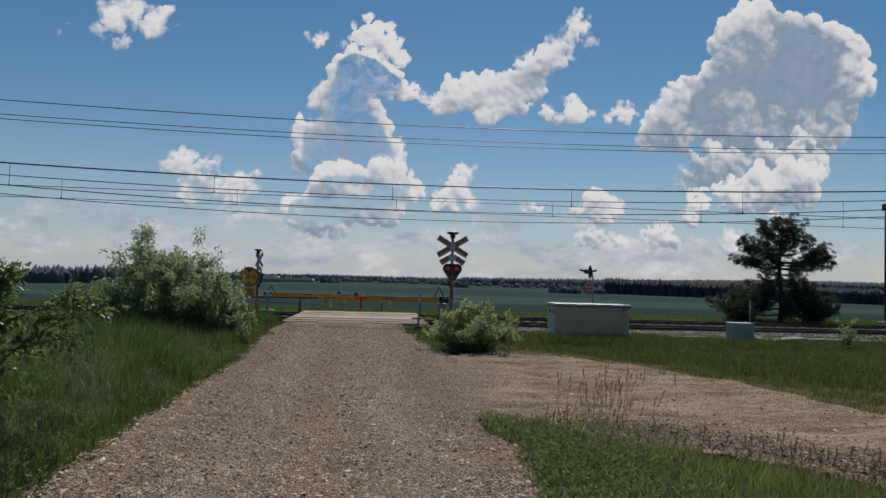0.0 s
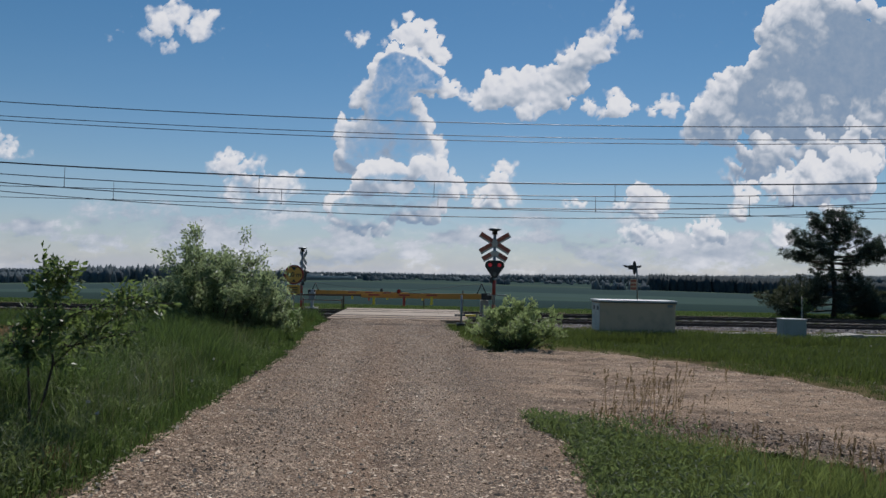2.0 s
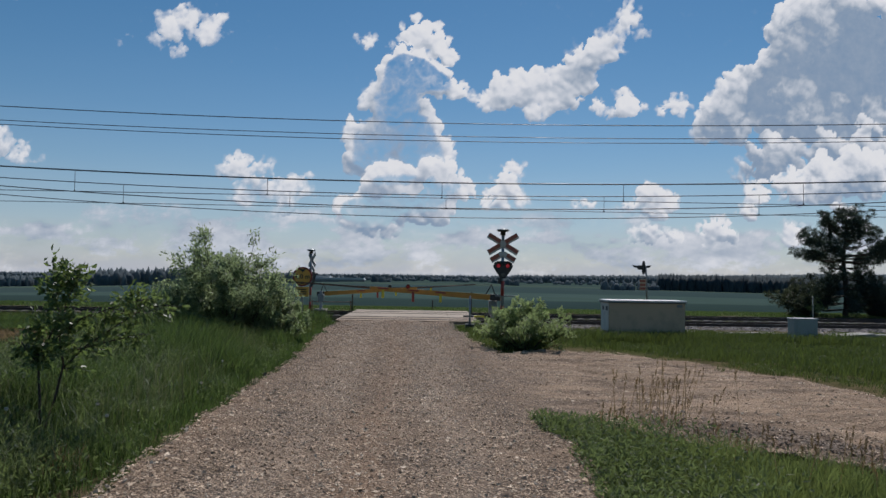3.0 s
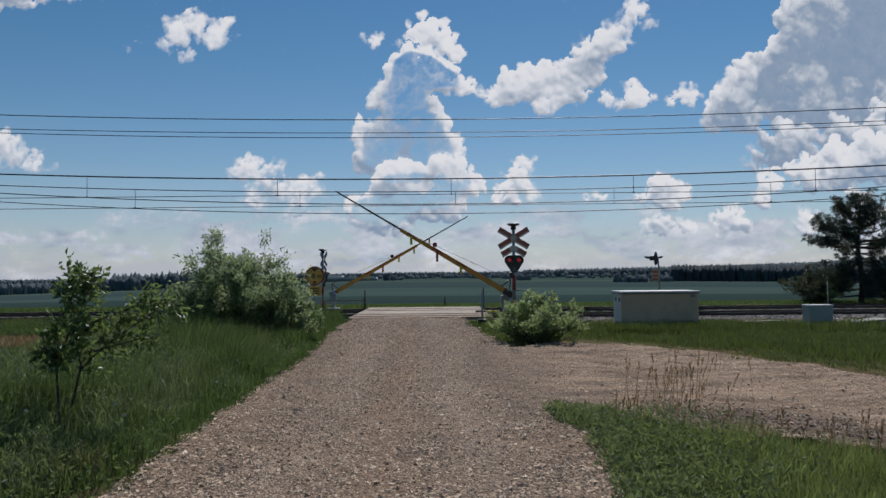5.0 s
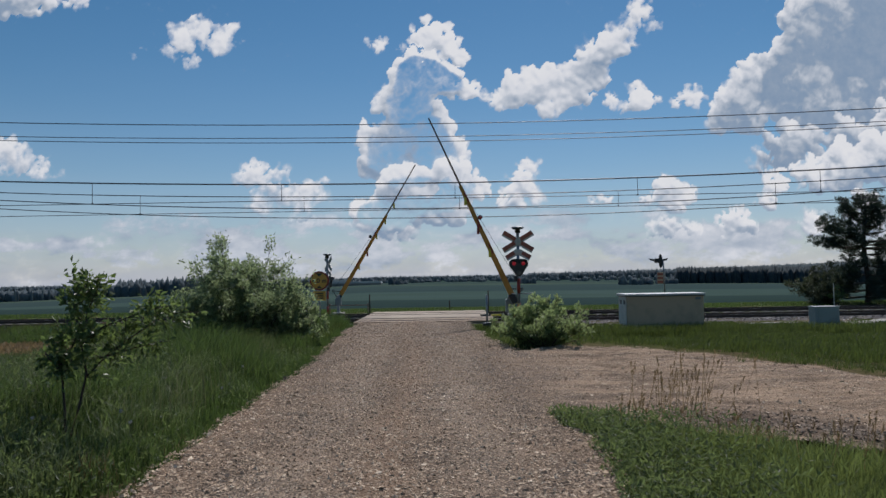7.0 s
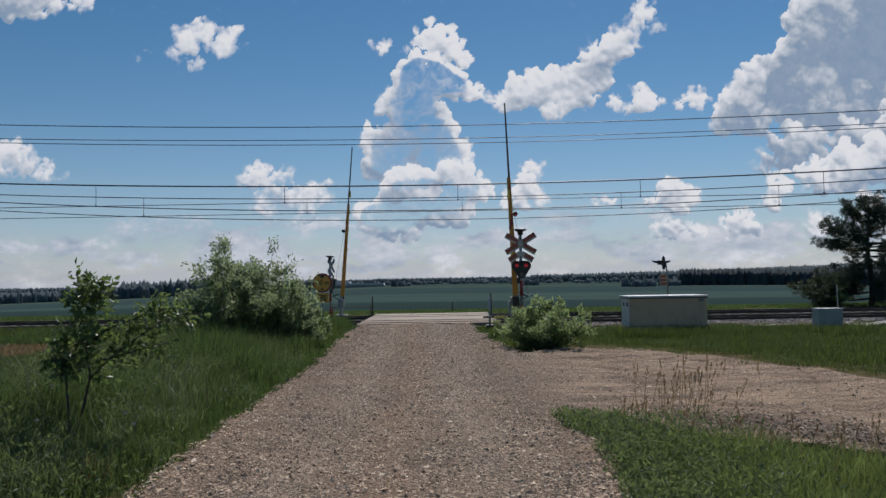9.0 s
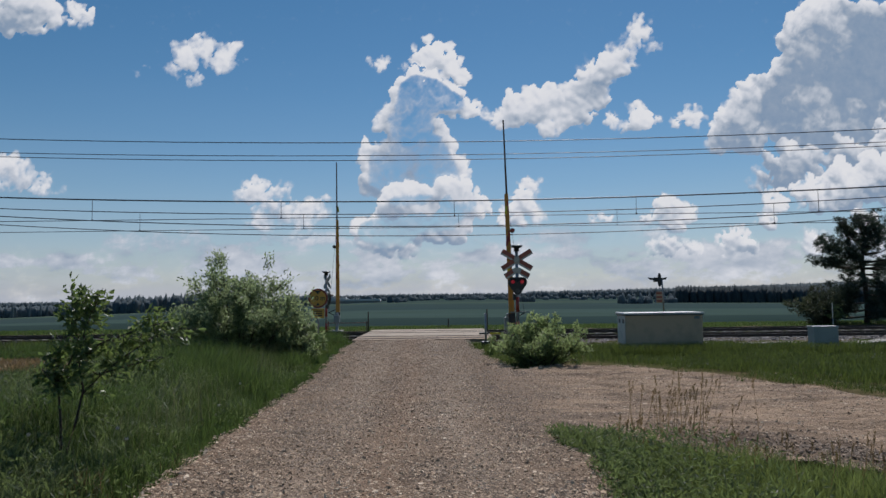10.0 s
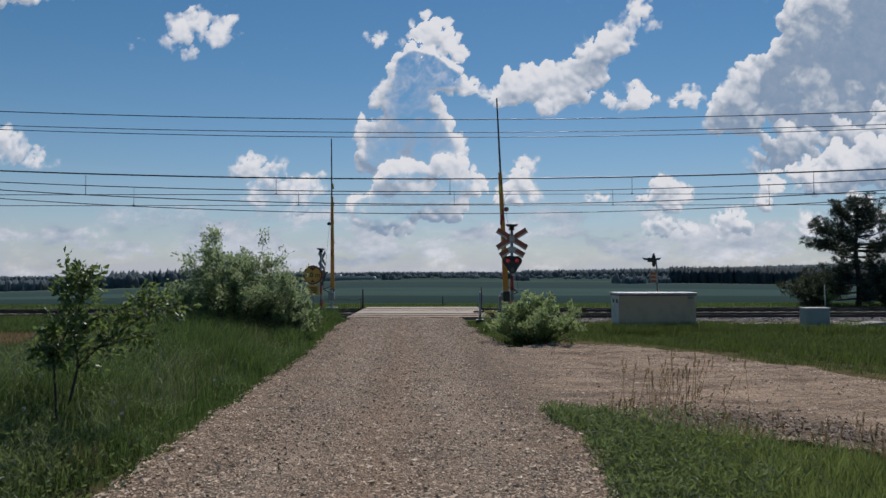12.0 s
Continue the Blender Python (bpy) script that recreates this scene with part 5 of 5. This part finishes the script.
def build_woods():
    rng = np.random.default_rng(41)

    def belt(n, u0, u1, d0, d1, h0, h1, w0, w1):
        u, d = rng.uniform(u0, u1, n), rng.uniform(d0, d1, n)
        return np.stack([u * d, d, rng.uniform(h0, h1, n), rng.uniform(w0, w1, n)], -1)
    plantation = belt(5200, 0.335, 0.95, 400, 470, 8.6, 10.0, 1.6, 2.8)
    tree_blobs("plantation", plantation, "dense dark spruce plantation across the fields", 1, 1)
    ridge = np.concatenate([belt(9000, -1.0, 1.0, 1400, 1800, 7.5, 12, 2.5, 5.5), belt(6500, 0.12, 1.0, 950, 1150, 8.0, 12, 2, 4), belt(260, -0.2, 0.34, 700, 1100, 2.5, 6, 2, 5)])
    tree_blobs("far_woods", ridge, "low line of far woods along the horizon", 2, 1, HAZED_WOODS)
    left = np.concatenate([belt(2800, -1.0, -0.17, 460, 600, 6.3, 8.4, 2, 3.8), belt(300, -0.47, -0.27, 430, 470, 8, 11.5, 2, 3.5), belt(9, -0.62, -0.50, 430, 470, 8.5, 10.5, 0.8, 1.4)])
    tree_blobs("farm_woods", left, "dark mixed woods beyond the farm fields", 3, 1, HAZED_WOODS)
    lone = []
    for x, y, h, w in ((-38, 520, 6, 4), (-34, 560, 4, 5), (52, 430, 5, 3.5), (88, 330, 5, 4.5), (98, 340, 4, 4), (20, 900, 7, 4), (-12, 900, 8, 3), (30, 1000, 9, 2), (120, 380, 5, 7), (70, 600, 5, 9)):
        for _ in range(9):
            lone.append((x + rng.normal(0, 0.6 * w), y + rng.normal(0, 2), h * rng.uniform(0.5, 1.0), w * rng.uniform(0.25, 0.5)))
    lone = np.array(lone)
    tree_blobs("field_trees", lone, "scattered single trees and bushes in the fields", 4, 2, HAZED_WOODS)
    for x, y, w, h, c in ((-295, 520, 16, 3.5, WHITE), (-180, 500, 18, 4.5, WHITE), (-70, 560, 40, 3.2, WHITE), (-85, 575, 12, 5.0, WHITE)):
        b = empty("farm_building", x, y, float(land(x, y)))
        tagged(b, "long low farm building with a pale roof", "building", "farm buildings")
        part("wall", block(-w / 2, w / 2, -5, 5, -1.0, h * 0.55), CONCRETE, b)
        part("roof", plate([(-w / 2 - 0.6, h * 0.5), (w / 2 + 0.6, h * 0.5), (w / 2 - 0.4, h), (-w / 2 + 0.4, h)], -5.5, 5.5), ROOF, b)


def build_grass():
    rng = np.random.default_rng(51)

    def area(n, x0, x1, y0, y1, power=1.0):
        return rng.uniform(x0, x1, n), y0 + (y1 - y0) * rng.uniform(0, 1, n) ** power

    # tall verge beside the road
    n = 300000
    x, y = area(n, -14, -2.3, 2.6, 26, 1.7)
    left, right = road_edges(y)
    off = left - x + edge_wobble(x, y)
    keep = (off > rng.uniform(-0.14, 0.3, n)) & (x > -0.8 * y - 1.0)
    x, y, off = x[keep], y[keep], off[keep]
    h = np.clip(0.14 + 0.40 * off, 0.10, 0.74) * rng.uniform(0.45, 1.15, len(x)) * (0.95 + 0.65 * value_noise(x * 0.9, y * 0.9, 61, 3))
    dry = ((x + 12) / 2.6) ** 2 + ((y - 17.6) / 2.4) ** 2 < 1 + 0.4 * value_noise(x, y, 62, 2)
    h = np.where(dry, 0.02, np.where(x < -6.5, h * 0.42, h)) * np.where((x > -4.7) & (x < -3.2) & (y > 5.2) & (y < 7.7), 0.5, 1.0)
    blades("verge_grass", x, y, np.full(len(x), -0.03), h, rng.uniform(0.003, 0.0065, len(x)) * (0.7 + y / 9), rng.uniform(0.1, 0.6, len(x)), GRASS, "tall dark green verge grass along the gravel road", "grass", 52)
    n = 14000
    x, y = rng.uniform(-15.5, -9, n), rng.uniform(14.8, 20.5, n)
    keep = ((x + 12) / 2.8) ** 2 + ((y - 17.6) / 2.6) ** 2 < 1 + 0.4 * value_noise(x, y, 62, 2)
    x, y = x[keep], y[keep]
    blades("dry_grass", x, y, np.full(len(x), -0.04), rng.uniform(0.12, 0.28, len(x)), rng.uniform(0.02, 0.035, len(x)), rng.uniform(0.2, 0.6, len(x)), STRAW, "patch of dry straw-coloured grass behind the verge", "dry grass", 54)
    n = 8500
    x, y = area(n, -9, -2.8, 3.2, 22, 1.4)
    left, right = road_edges(y)
    keep = (left - x > 0.5) & (x > -0.8 * y - 1.0) & (value_noise(x * 0.7, y * 0.7, 67, 3) > -0.15)
    x, y = x[keep], y[keep]
    h = rng.uniform(0.4, 0.92, len(x)) * np.where((x > -4.7) & (x < -3.2) & (y < 7.7), 0.6, 1.0)
    blades("verge_stalks", x, y, np.full(len(x), -0.03), h, rng.uniform(0.004, 0.007, len(x)) * (0.8 + y / 14), rng.uniform(0.08, 0.35, len(x)), STALK, "pale flowering stalks rising over the verge grass", "grass stalks", 53, 0.3)
    # field grass between the verge and the railway
    n = 42000
    x, y = np.where(rng.uniform(0, 1, n) < 0.9, rng.uniform(-36, -5.6, n), rng.uniform(-5.6, -3.5, n)), rng.uniform(19.5, 27.0, n)
    keep = (x < road_edges(y)[0] - 0.25) & (((x + 12) / 2.8) ** 2 + ((y - 17.6) / 2.6) ** 2 > 1.15)
    x, y = x[keep], y[keep]
    blades("field_grass", x, y, np.full(len(x), -0.06), rng.uniform(0.22, 0.46, len(x)) * (0.9 + 0.25 * value_noise(x * 0.5, y * 0.5, 64, 3)), rng.uniform(0.012, 0.026, len(x)), rng.uniform(0.1, 0.5, len(x)), GRASS_LIGHT, "bright green field grass before the railway", "grass", 56)
    # rank grass round the foot of the willow and by the crossing
    k = 9000
    x = np.concatenate([rng.uniform(-7.2, -3.3, 5500), rng.uniform(-6.2, -3.7, 3500)])
    y = np.concatenate([rng.uniform(15.8, 17.6, 5500), rng.uniform(24.2, 27.2, 3500)])
    keep = x < road_edges(y)[0] - rng.uniform(0.15, 0.5, k)
    x, y = x[keep], y[keep]
    blades("rank_grass", x, y, np.full(len(x), -0.05), rng.uniform(0.32, 0.68, len(x)), rng.uniform(0.008, 0.016, len(x)), rng.uniform(0.1, 0.55, len(x)), GRASS, "rank grass round the willow and beside the crossing", "grass", 58)
    # coarse arching tussocks in the verge
    k = 420
    cx, cy = area(k, -7.5, -2.9, 3.4, 18, 1.5)
    left, right = road_edges(cy)
    keep = (left - cx > 0.25) & (cx > -0.8 * cy - 1.0)
    cx, cy = np.repeat(cx[keep], 34), np.repeat(cy[keep], 34)
    x, y = cx + rng.normal(0, 0.07, len(cx)), cy + rng.normal(0, 0.07, len(cx))
    off = np.clip(road_edges(y)[0] - x, 0.1, 1.6)
    blades("verge_tussocks", x, y, np.full(len(x), -0.03), np.clip(0.2 + 0.36 * off, 0.15, 0.72) * rng.uniform(0.6, 1.15, len(x)), rng.uniform(0.006, 0.012, len(x)), rng.uniform(0.3, 0.95, len(x)), HERB, "coarse arching grass tussocks in the verge", "grass tussocks", 57, 0.2)
    # lower grass around and behind the viewpoint
    n = 45000
    x, y = rng.uniform(-14, 16, n), rng.uniform(-9, 14, n)
    left, right = road_edges(y)
    away = ((x < 0) & (x < np.minimum(left - 0.1, -0.8 * y - 1.0))) | ((x > 0) & (x > np.maximum(right + 0.15, 0.85 * y + 0.8)) & ~on_road(x, y, 0.2))
    x, y = x[away], y[away]
    blades("roadside_grass", x, y, np.full(len(x), -0.05), rng.uniform(0.12, 0.4, len(x)), rng.uniform(0.008, 0.016, len(x)), rng.uniform(0.1, 0.6, len(x)), GRASS, "green roadside grass on both sides of the gravel", "grass", 55)
    # herbs at the verge foot
    n = 42000
    x, y = area(n, -7.0, -2.3, 3.0, 17, 1.3)
    left, right = road_edges(y)
    keep = (left - x > rng.uniform(-0.1, 0.5, n)) & (value_noise(x * 1.1, y * 1.1, 66, 3) > -0.35)
    x, y = x[keep], y[keep]
    off = np.clip(left[keep] - x, 0, 2)
    pos = np.stack([x, y, rng.uniform(0.02, 0.14 + 0.26 * off, len(x))], -1)
    v, f = leaf_mesh(pos, rng.normal(0, 1, pos.shape) + (0, -0.2, 0.5), rng.uniform(0.03, 0.085, len(x)), rng.uniform(0.010, 0.026, len(x)), rng)
    tagged(raw("verge_herbs", v, f, HERB), "broad-leaved weeds among the verge grass", "weeds", kind="stuff")
    # island of grass and weeds between the road and the turn-off
    n = 130000
    x, y = area(n, 1.1, 9.0, 1.6, 9.9, 1.0)
    left, right = road_edges(y)
    low = island_edge(x)
    w = edge_wobble(x, y)
    edge = np.minimum(x - right - w, low - y - w) + 0.06
    keep = (edge > rng.uniform(-0.08, 0.22, n)) & (x < 0.85 * y + 0.8)
    x, y, edge = x[keep], y[keep], edge[keep]
    h = np.clip(0.07 + 0.30 * edge, 0.06, 0.36) * rng.uniform(0.5, 1.2, len(x)) * (0.9 + 0.3 * value_noise(x, y, 71, 3))
    blades("island_grass", x, y, np.full(len(x), -0.03), h, rng.uniform(0.004, 0.009, len(x)), rng.uniform(0.1, 0.6, len(x)), ISLAND, "fresh green grass on the verge island by the turn-off", "grass", 72)
    k = 30000
    x, y = area(k, 1.2, 3.3, 4.6, 9.0)
    left, right = road_edges(y)
    low = island_edge(x)
    w = edge_wobble(x, y)
    keep = (x - right - w > rng.uniform(-0.12, 0.1, k)) & (low - y - w > rng.uniform(-0.15, 0.1, k)) & (x < 1.5 + rng.uniform(0.2, 1.25, k))
    x, y = x[keep], y[keep]
    ed = np.clip(np.minimum(x - road_edges(y)[1], island_edge(x) - y), 0, 1)
    pos = np.stack([x, y, 0.02 + rng.uniform(0, 1, len(x)) * (0.10 + 0.38 * ed)], -1)
    v, f = leaf_mesh(pos, rng.normal(0, 1, pos.shape) + (0, -0.2, 0.5), rng.uniform(0.035, 0.085, len(x)), rng.uniform(0.010, 0.022, len(x)), rng)
    tagged(raw("island_herbs", v, f, HERB), "blue-green mugwort-like weeds at the road edge", "weeds", kind="stuff")
    # dry flowering stalks
    k = 46
    x, y = rng.normal(2.62, 0.26, k), rng.normal(7.9, 0.3, k)
    x2, y2 = rng.uniform(1.9, 6.2, 170), rng.uniform(0, 1, 170) ** 1.5
    y2 = island_edge(x2) - 0.15 - y2 * 1.2
    x, y = np.concatenate([x, x2]), np.concatenate([y, y2])
    h = np.concatenate([rng.uniform(0.45, 0.92, k), rng.uniform(0.24, 0.5, 170)])
    foot = np.stack([x, y, np.full(len(x), -0.02)], -1)
    way = np.stack([rng.normal(0.10, 0.13, len(x)), rng.normal(0, 0.10, len(x)), np.ones(len(x))], -1)
    way /= np.linalg.norm(way, axis=1, keepdims=True)
    v, f = leaf_mesh(foot, way, h, np.full(len(x), 0.009), rng)
    tagged(raw("dry_stalks", v, f, STRAW), "dry brown flowering grass stalks above the weeds", "grass stalks", kind="stuff")
    share = np.repeat(h, 22) * rng.uniform(0.78, 1.0, 22 * len(h))
    top = np.repeat(foot, 22, axis=0) + np.repeat(way, 22, axis=0) * share[:, None] + rng.normal(0, 0.004, (22 * len(h), 3))
    v, f = leaf_mesh(top, np.repeat(way, 22, axis=0) + rng.normal(0, 0.22, top.shape), rng.uniform(0.025, 0.05, len(top)), rng.uniform(0.006, 0.010, len(top)), rng)
    tagged(raw("seed_heads", v, f, STRAW), "narrow brown seed heads of the grass stalks", "seed heads", kind="stuff")
    # withered tuft in the verge
    k = 130
    x, y = rng.normal(-3.15, 0.07, k), rng.normal(6.2, 0.08, k)
    blades("withered_tuft", x, y, np.full(k, -0.02), rng.uniform(0.15, 0.36, k), rng.uniform(0.004, 0.008, k), rng.uniform(0.1, 0.5, k), STRAW, "withered straw-coloured grass tuft at the verge", "grass tuft", 84)
    for x, y, z in ((-3.05, 6.75, 0.42), (-3.3, 7.1, 0.46), (-3.9, 6.6, 0.5), (-2.95, 9.2, 0.36), (-3.2, 11.0, 0.42), (-4.6, 6.9, 0.5)):
        d = empty("dandelion", x, y)
        tagged(d, "dandelion with a white seed head in the verge grass", "flower", "dandelions")
        part("stalk", rod([(0, 0, -0.03), (0.01, 0, z * 0.6), (0.02, 0, z)], [0.003], 5), STALK, d)
        pts = rng.normal(0, 1, (70, 3))
        v, f = leaf_mesh(np.tile((0.02, 0.0, z), (70, 1)), pts, np.full(70, 0.022), np.full(70, 0.005), rng)
        raw("seed_head", v, f, WHITE, d, "white fluffy seed head")
    # taller grass against the cabin and the cabinet
    k = 5200
    x, y = np.concatenate([rng.uniform(5.4, 9.6, 3800), rng.uniform(11.6, 13.8, 1400)]), rng.uniform(21.6, 23.45, k)
    y[3800:] -= 0.35
    blades("cabin_grass", x, y, land(x, y) - 0.03, rng.uniform(0.25, 0.48, k), rng.uniform(0.010, 0.022, k), rng.uniform(0.1, 0.5, k), GRASS_LIGHT, "taller green grass growing against the cabin walls", "grass", 85)
    # turned soil at the edge of the turn-off
    k = 8000
    x = rng.uniform(2.6, 7.5, k)
    y = island_edge(x) + np.abs(rng.normal(1.1, 0.55, k))
    far_x, far_y = rng.uniform(-2.6, 2.5, 700), 3.4 + 18 * rng.uniform(0, 1, 700) ** 1.5
    ok = on_road(far_x, far_y, -0.1)
    x, y = np.concatenate([x, far_x[ok]]), np.concatenate([y, far_y[ok]])
    k = len(x)
    scatter_stones("soil_clods", x, y, road_height(x, y), rng.uniform(0.010, 0.032, k), CLOD, "dark brown soil clods on the turn-off and the road", "soil", 83)
    # meadow on the far side of the turn-off, up to the railway
    n = 190000
    x, y = area(n, 0.9, 30, 5.0, 25.6, 0.75)
    left, right = road_edges(y)
    high = turn_off_edge(x)
    w = 0.4 * value_noise(x * 0.7, y * 0.7, 43, 4)
    edge = np.minimum((x - right) * 1.5, y - high + w)
    patchy = 1.2 + 1.6 * value_noise(x * 0.45, y * 0.6, 45, 4)
    keep = (edge > rng.uniform(-0.9, 1.0, n) + np.clip(patchy, 0, 3) * rng.uniform(0, 1, n)) & (x < 0.8 * y + 2)
    keep &= rng.uniform(0, 1, n) < np.clip((edge + 6 * np.clip(3.6 - x, 0, 1) - 0.3 + 1.3 * value_noise(x * 0.9, y * 0.9, 48, 3)) / 4.6, 0.05, 1) ** 2.6
    x, y, edge = x[keep], y[keep], edge[keep]
    h = np.clip(0.03 + 0.040 * edge + 0.08 * np.clip(3.6 - x, 0, 1), 0.025, 0.24) * rng.uniform(0.6, 1.2, len(x)) * (0.9 + 0.4 * value_noise(x * 0.6, y * 0.6, 73, 3))
    blades("meadow_grass", x, y, land(x, y) - 0.03, h, rng.uniform(0.007, 0.014, len(x)) * (0.6 + y / 16), rng.uniform(0.1, 0.55, len(x)), GRASS_LIGHT, "sunlit green meadow grass before the railway", "grass", 74)
    # short patchy grass creeping over the soil of the turn-off
    n = 60000
    x, y = rng.uniform(3.0, 11.0, n), rng.uniform(5.5, 18.5, n)
    off = y - turn_off_edge(x)
    tuft = value_noise(x * 1.1, y * 1.1, 76, 4, 0.6) + 0.28 * off
    keep = (off > -2.6) & (off < 2.5) & (tuft > 0.12 + rng.uniform(0, 0.5, n)) & (x < 0.8 * y + 1)
    x, y = x[keep], y[keep]
    blades("fringe_grass", x, y, road_height(x, y) * (y < turn_off_edge(x)) - 0.02, rng.uniform(0.05, 0.16, len(x)), rng.uniform(0.006, 0.014, len(x)), rng.uniform(0.2, 0.8, len(x)), GRASS_LIGHT, "short patchy grass at the border of the dirt turn-off", "grass", 77)
    # strip behind the railway
    n = 26000
    x, y = area(n, -34, 36, 36.3, 42)
    blades("trackside_grass", x, y, land(x, y) - 0.03, rng.uniform(0.05, 0.15, n), rng.uniform(0.02, 0.05, n), rng.uniform(0.1, 0.5, n), GRASS, "yellow-green grass strip beyond the tracks", "grass", 75)


build_track()
build_wires()
NEAR_GATE, NEAR_BOOM, NEAR_TAGS = build_gate(2.415, 25.5, 0, 0.96, 7.28, (1.95, 2.95, 4.05), 3.15, "yellow crossing barrier with hanging reflectors before the tracks", 0.12)
FAR_GATE, FAR_BOOM, FAR_TAGS = build_gate(-5.4, 35.9, 180, 0.85, 7.9, (2.0, 2.85, 3.8, 4.7, 5.6), 3.5, "yellow crossing barrier with hanging reflectors beyond the tracks")
build_signal(2.68, 25.0, 0, "red and white crossing sign with flashing red lights on a pole")
FAR_SIGNAL = build_signal(-6.1, 36.6, 118, "crossing sign seen from its side beyond the tracks")
FAR_SIGNAL.location.z = -0.42
build_cabin()
build_signs()
build_woods()
build_pine(23.15, 38.2, -0.25)
build_bush("willow_bush", -5.2, 18.3, 70, 2.95, 1.86, 31000, 0.10, WILLOW, "large grey-green willow bush beside the gravel road", 101, 0.05)
build_bush("willow_bush", -4.05, 18.6, 36, 1.48, 0.95, 11500, 0.09, WILLOW, "lower grey-green willow bush beside the gravel road", 102, 0.04)
build_bush("shrub", 2.55, 17.9, 80, 1.27, 1.35, 17000, 0.085, SHRUB, "dense light green shrub at the road corner", 103, 0.02, arch=0.05)
build_bush("shrub", 16.0, 22.5, 8, 1.1, 0.4, 500, 0.08, SHRUB, "small young shrub in the meadow", 104, 0.1)
build_bush("thicket", 20.6, 38.0, 34, 2.4, 1.7, 9000, 0.13, THICKET, "dark thicket at the foot of the pine", 105, 0.02)
build_bush("thicket", 25.3, 38.6, 30, 1.9, 1.7, 8000, 0.13, THICKET, "low dark thicket beside the pine", 106, 0.02)
build_bush("shrub", 20.7, 36.9, 10, 1.3, 0.5, 700, 0.11, SHRUB, "bright green young shrub before the dark thicket", 107, 0.3)
build_sapling(-4.05, 7.5)
build_pebbles()
build_grass()


# ---- what moves ----
def motions():
    # the clouds drift slowly with the wind
    walk(CLOUD_BANK, [(t, pose(2.2 * (t - 6.0), 0, 0)) for t in (0.0, 3.0, 6.0, 9.0, 12.0)])
    lift = [(0.0, -0.7), (2.6, -0.7), (2.9, 2.2), (3.2, 5.8), (4.0, 16.5), (4.8, 28.0), (5.0, 31.0), (5.5, 39.8), (6.0, 49.0), (6.5, 58.0), (7.0, 65.8), (7.2, 68.6), (7.8, 76.0), (8.3, 82.5), (8.8, 87.2), (9.0, 87.8), (9.5, 88.9), (10.0, 88.4), (10.5, 87.6), (11.0, 87.0), (11.5, 87.6), (12.0, 87.4)]
    far = [(0.0, 0.0), (2.6, 0.0), (2.9, 3.0), (3.2, 6.6), (4.0, 16.5), (4.8, 26.6), (5.0, 29.2), (5.5, 36.0), (6.0, 43.4), (6.5, 51.8), (7.0, 59.3), (7.2, 62.0), (7.8, 70.0), (8.3, 77.0), (8.8, 83.3), (9.0, 85.5), (9.5, 89.5), (10.0, 90.3), (10.5, 90.3), (11.0, 90.0), (11.5, 90.2), (12.0, 90.5)]
    for boom, tags, rows, z, rise in ((NEAR_BOOM, NEAR_TAGS, lift, 0.96, 0.12), (FAR_BOOM, FAR_TAGS, far, 0.85, 0.0)):
        walk(boom, [(t, pose(0, 0, z, 0, a, 0)) for t, a in rows])
        for tag, d in tags:
            walk(tag, [(t, pose(-d, -0.055, rise - 0.03, 0, -min(a, 82.0), 0)) for t, a in rows])


motions()
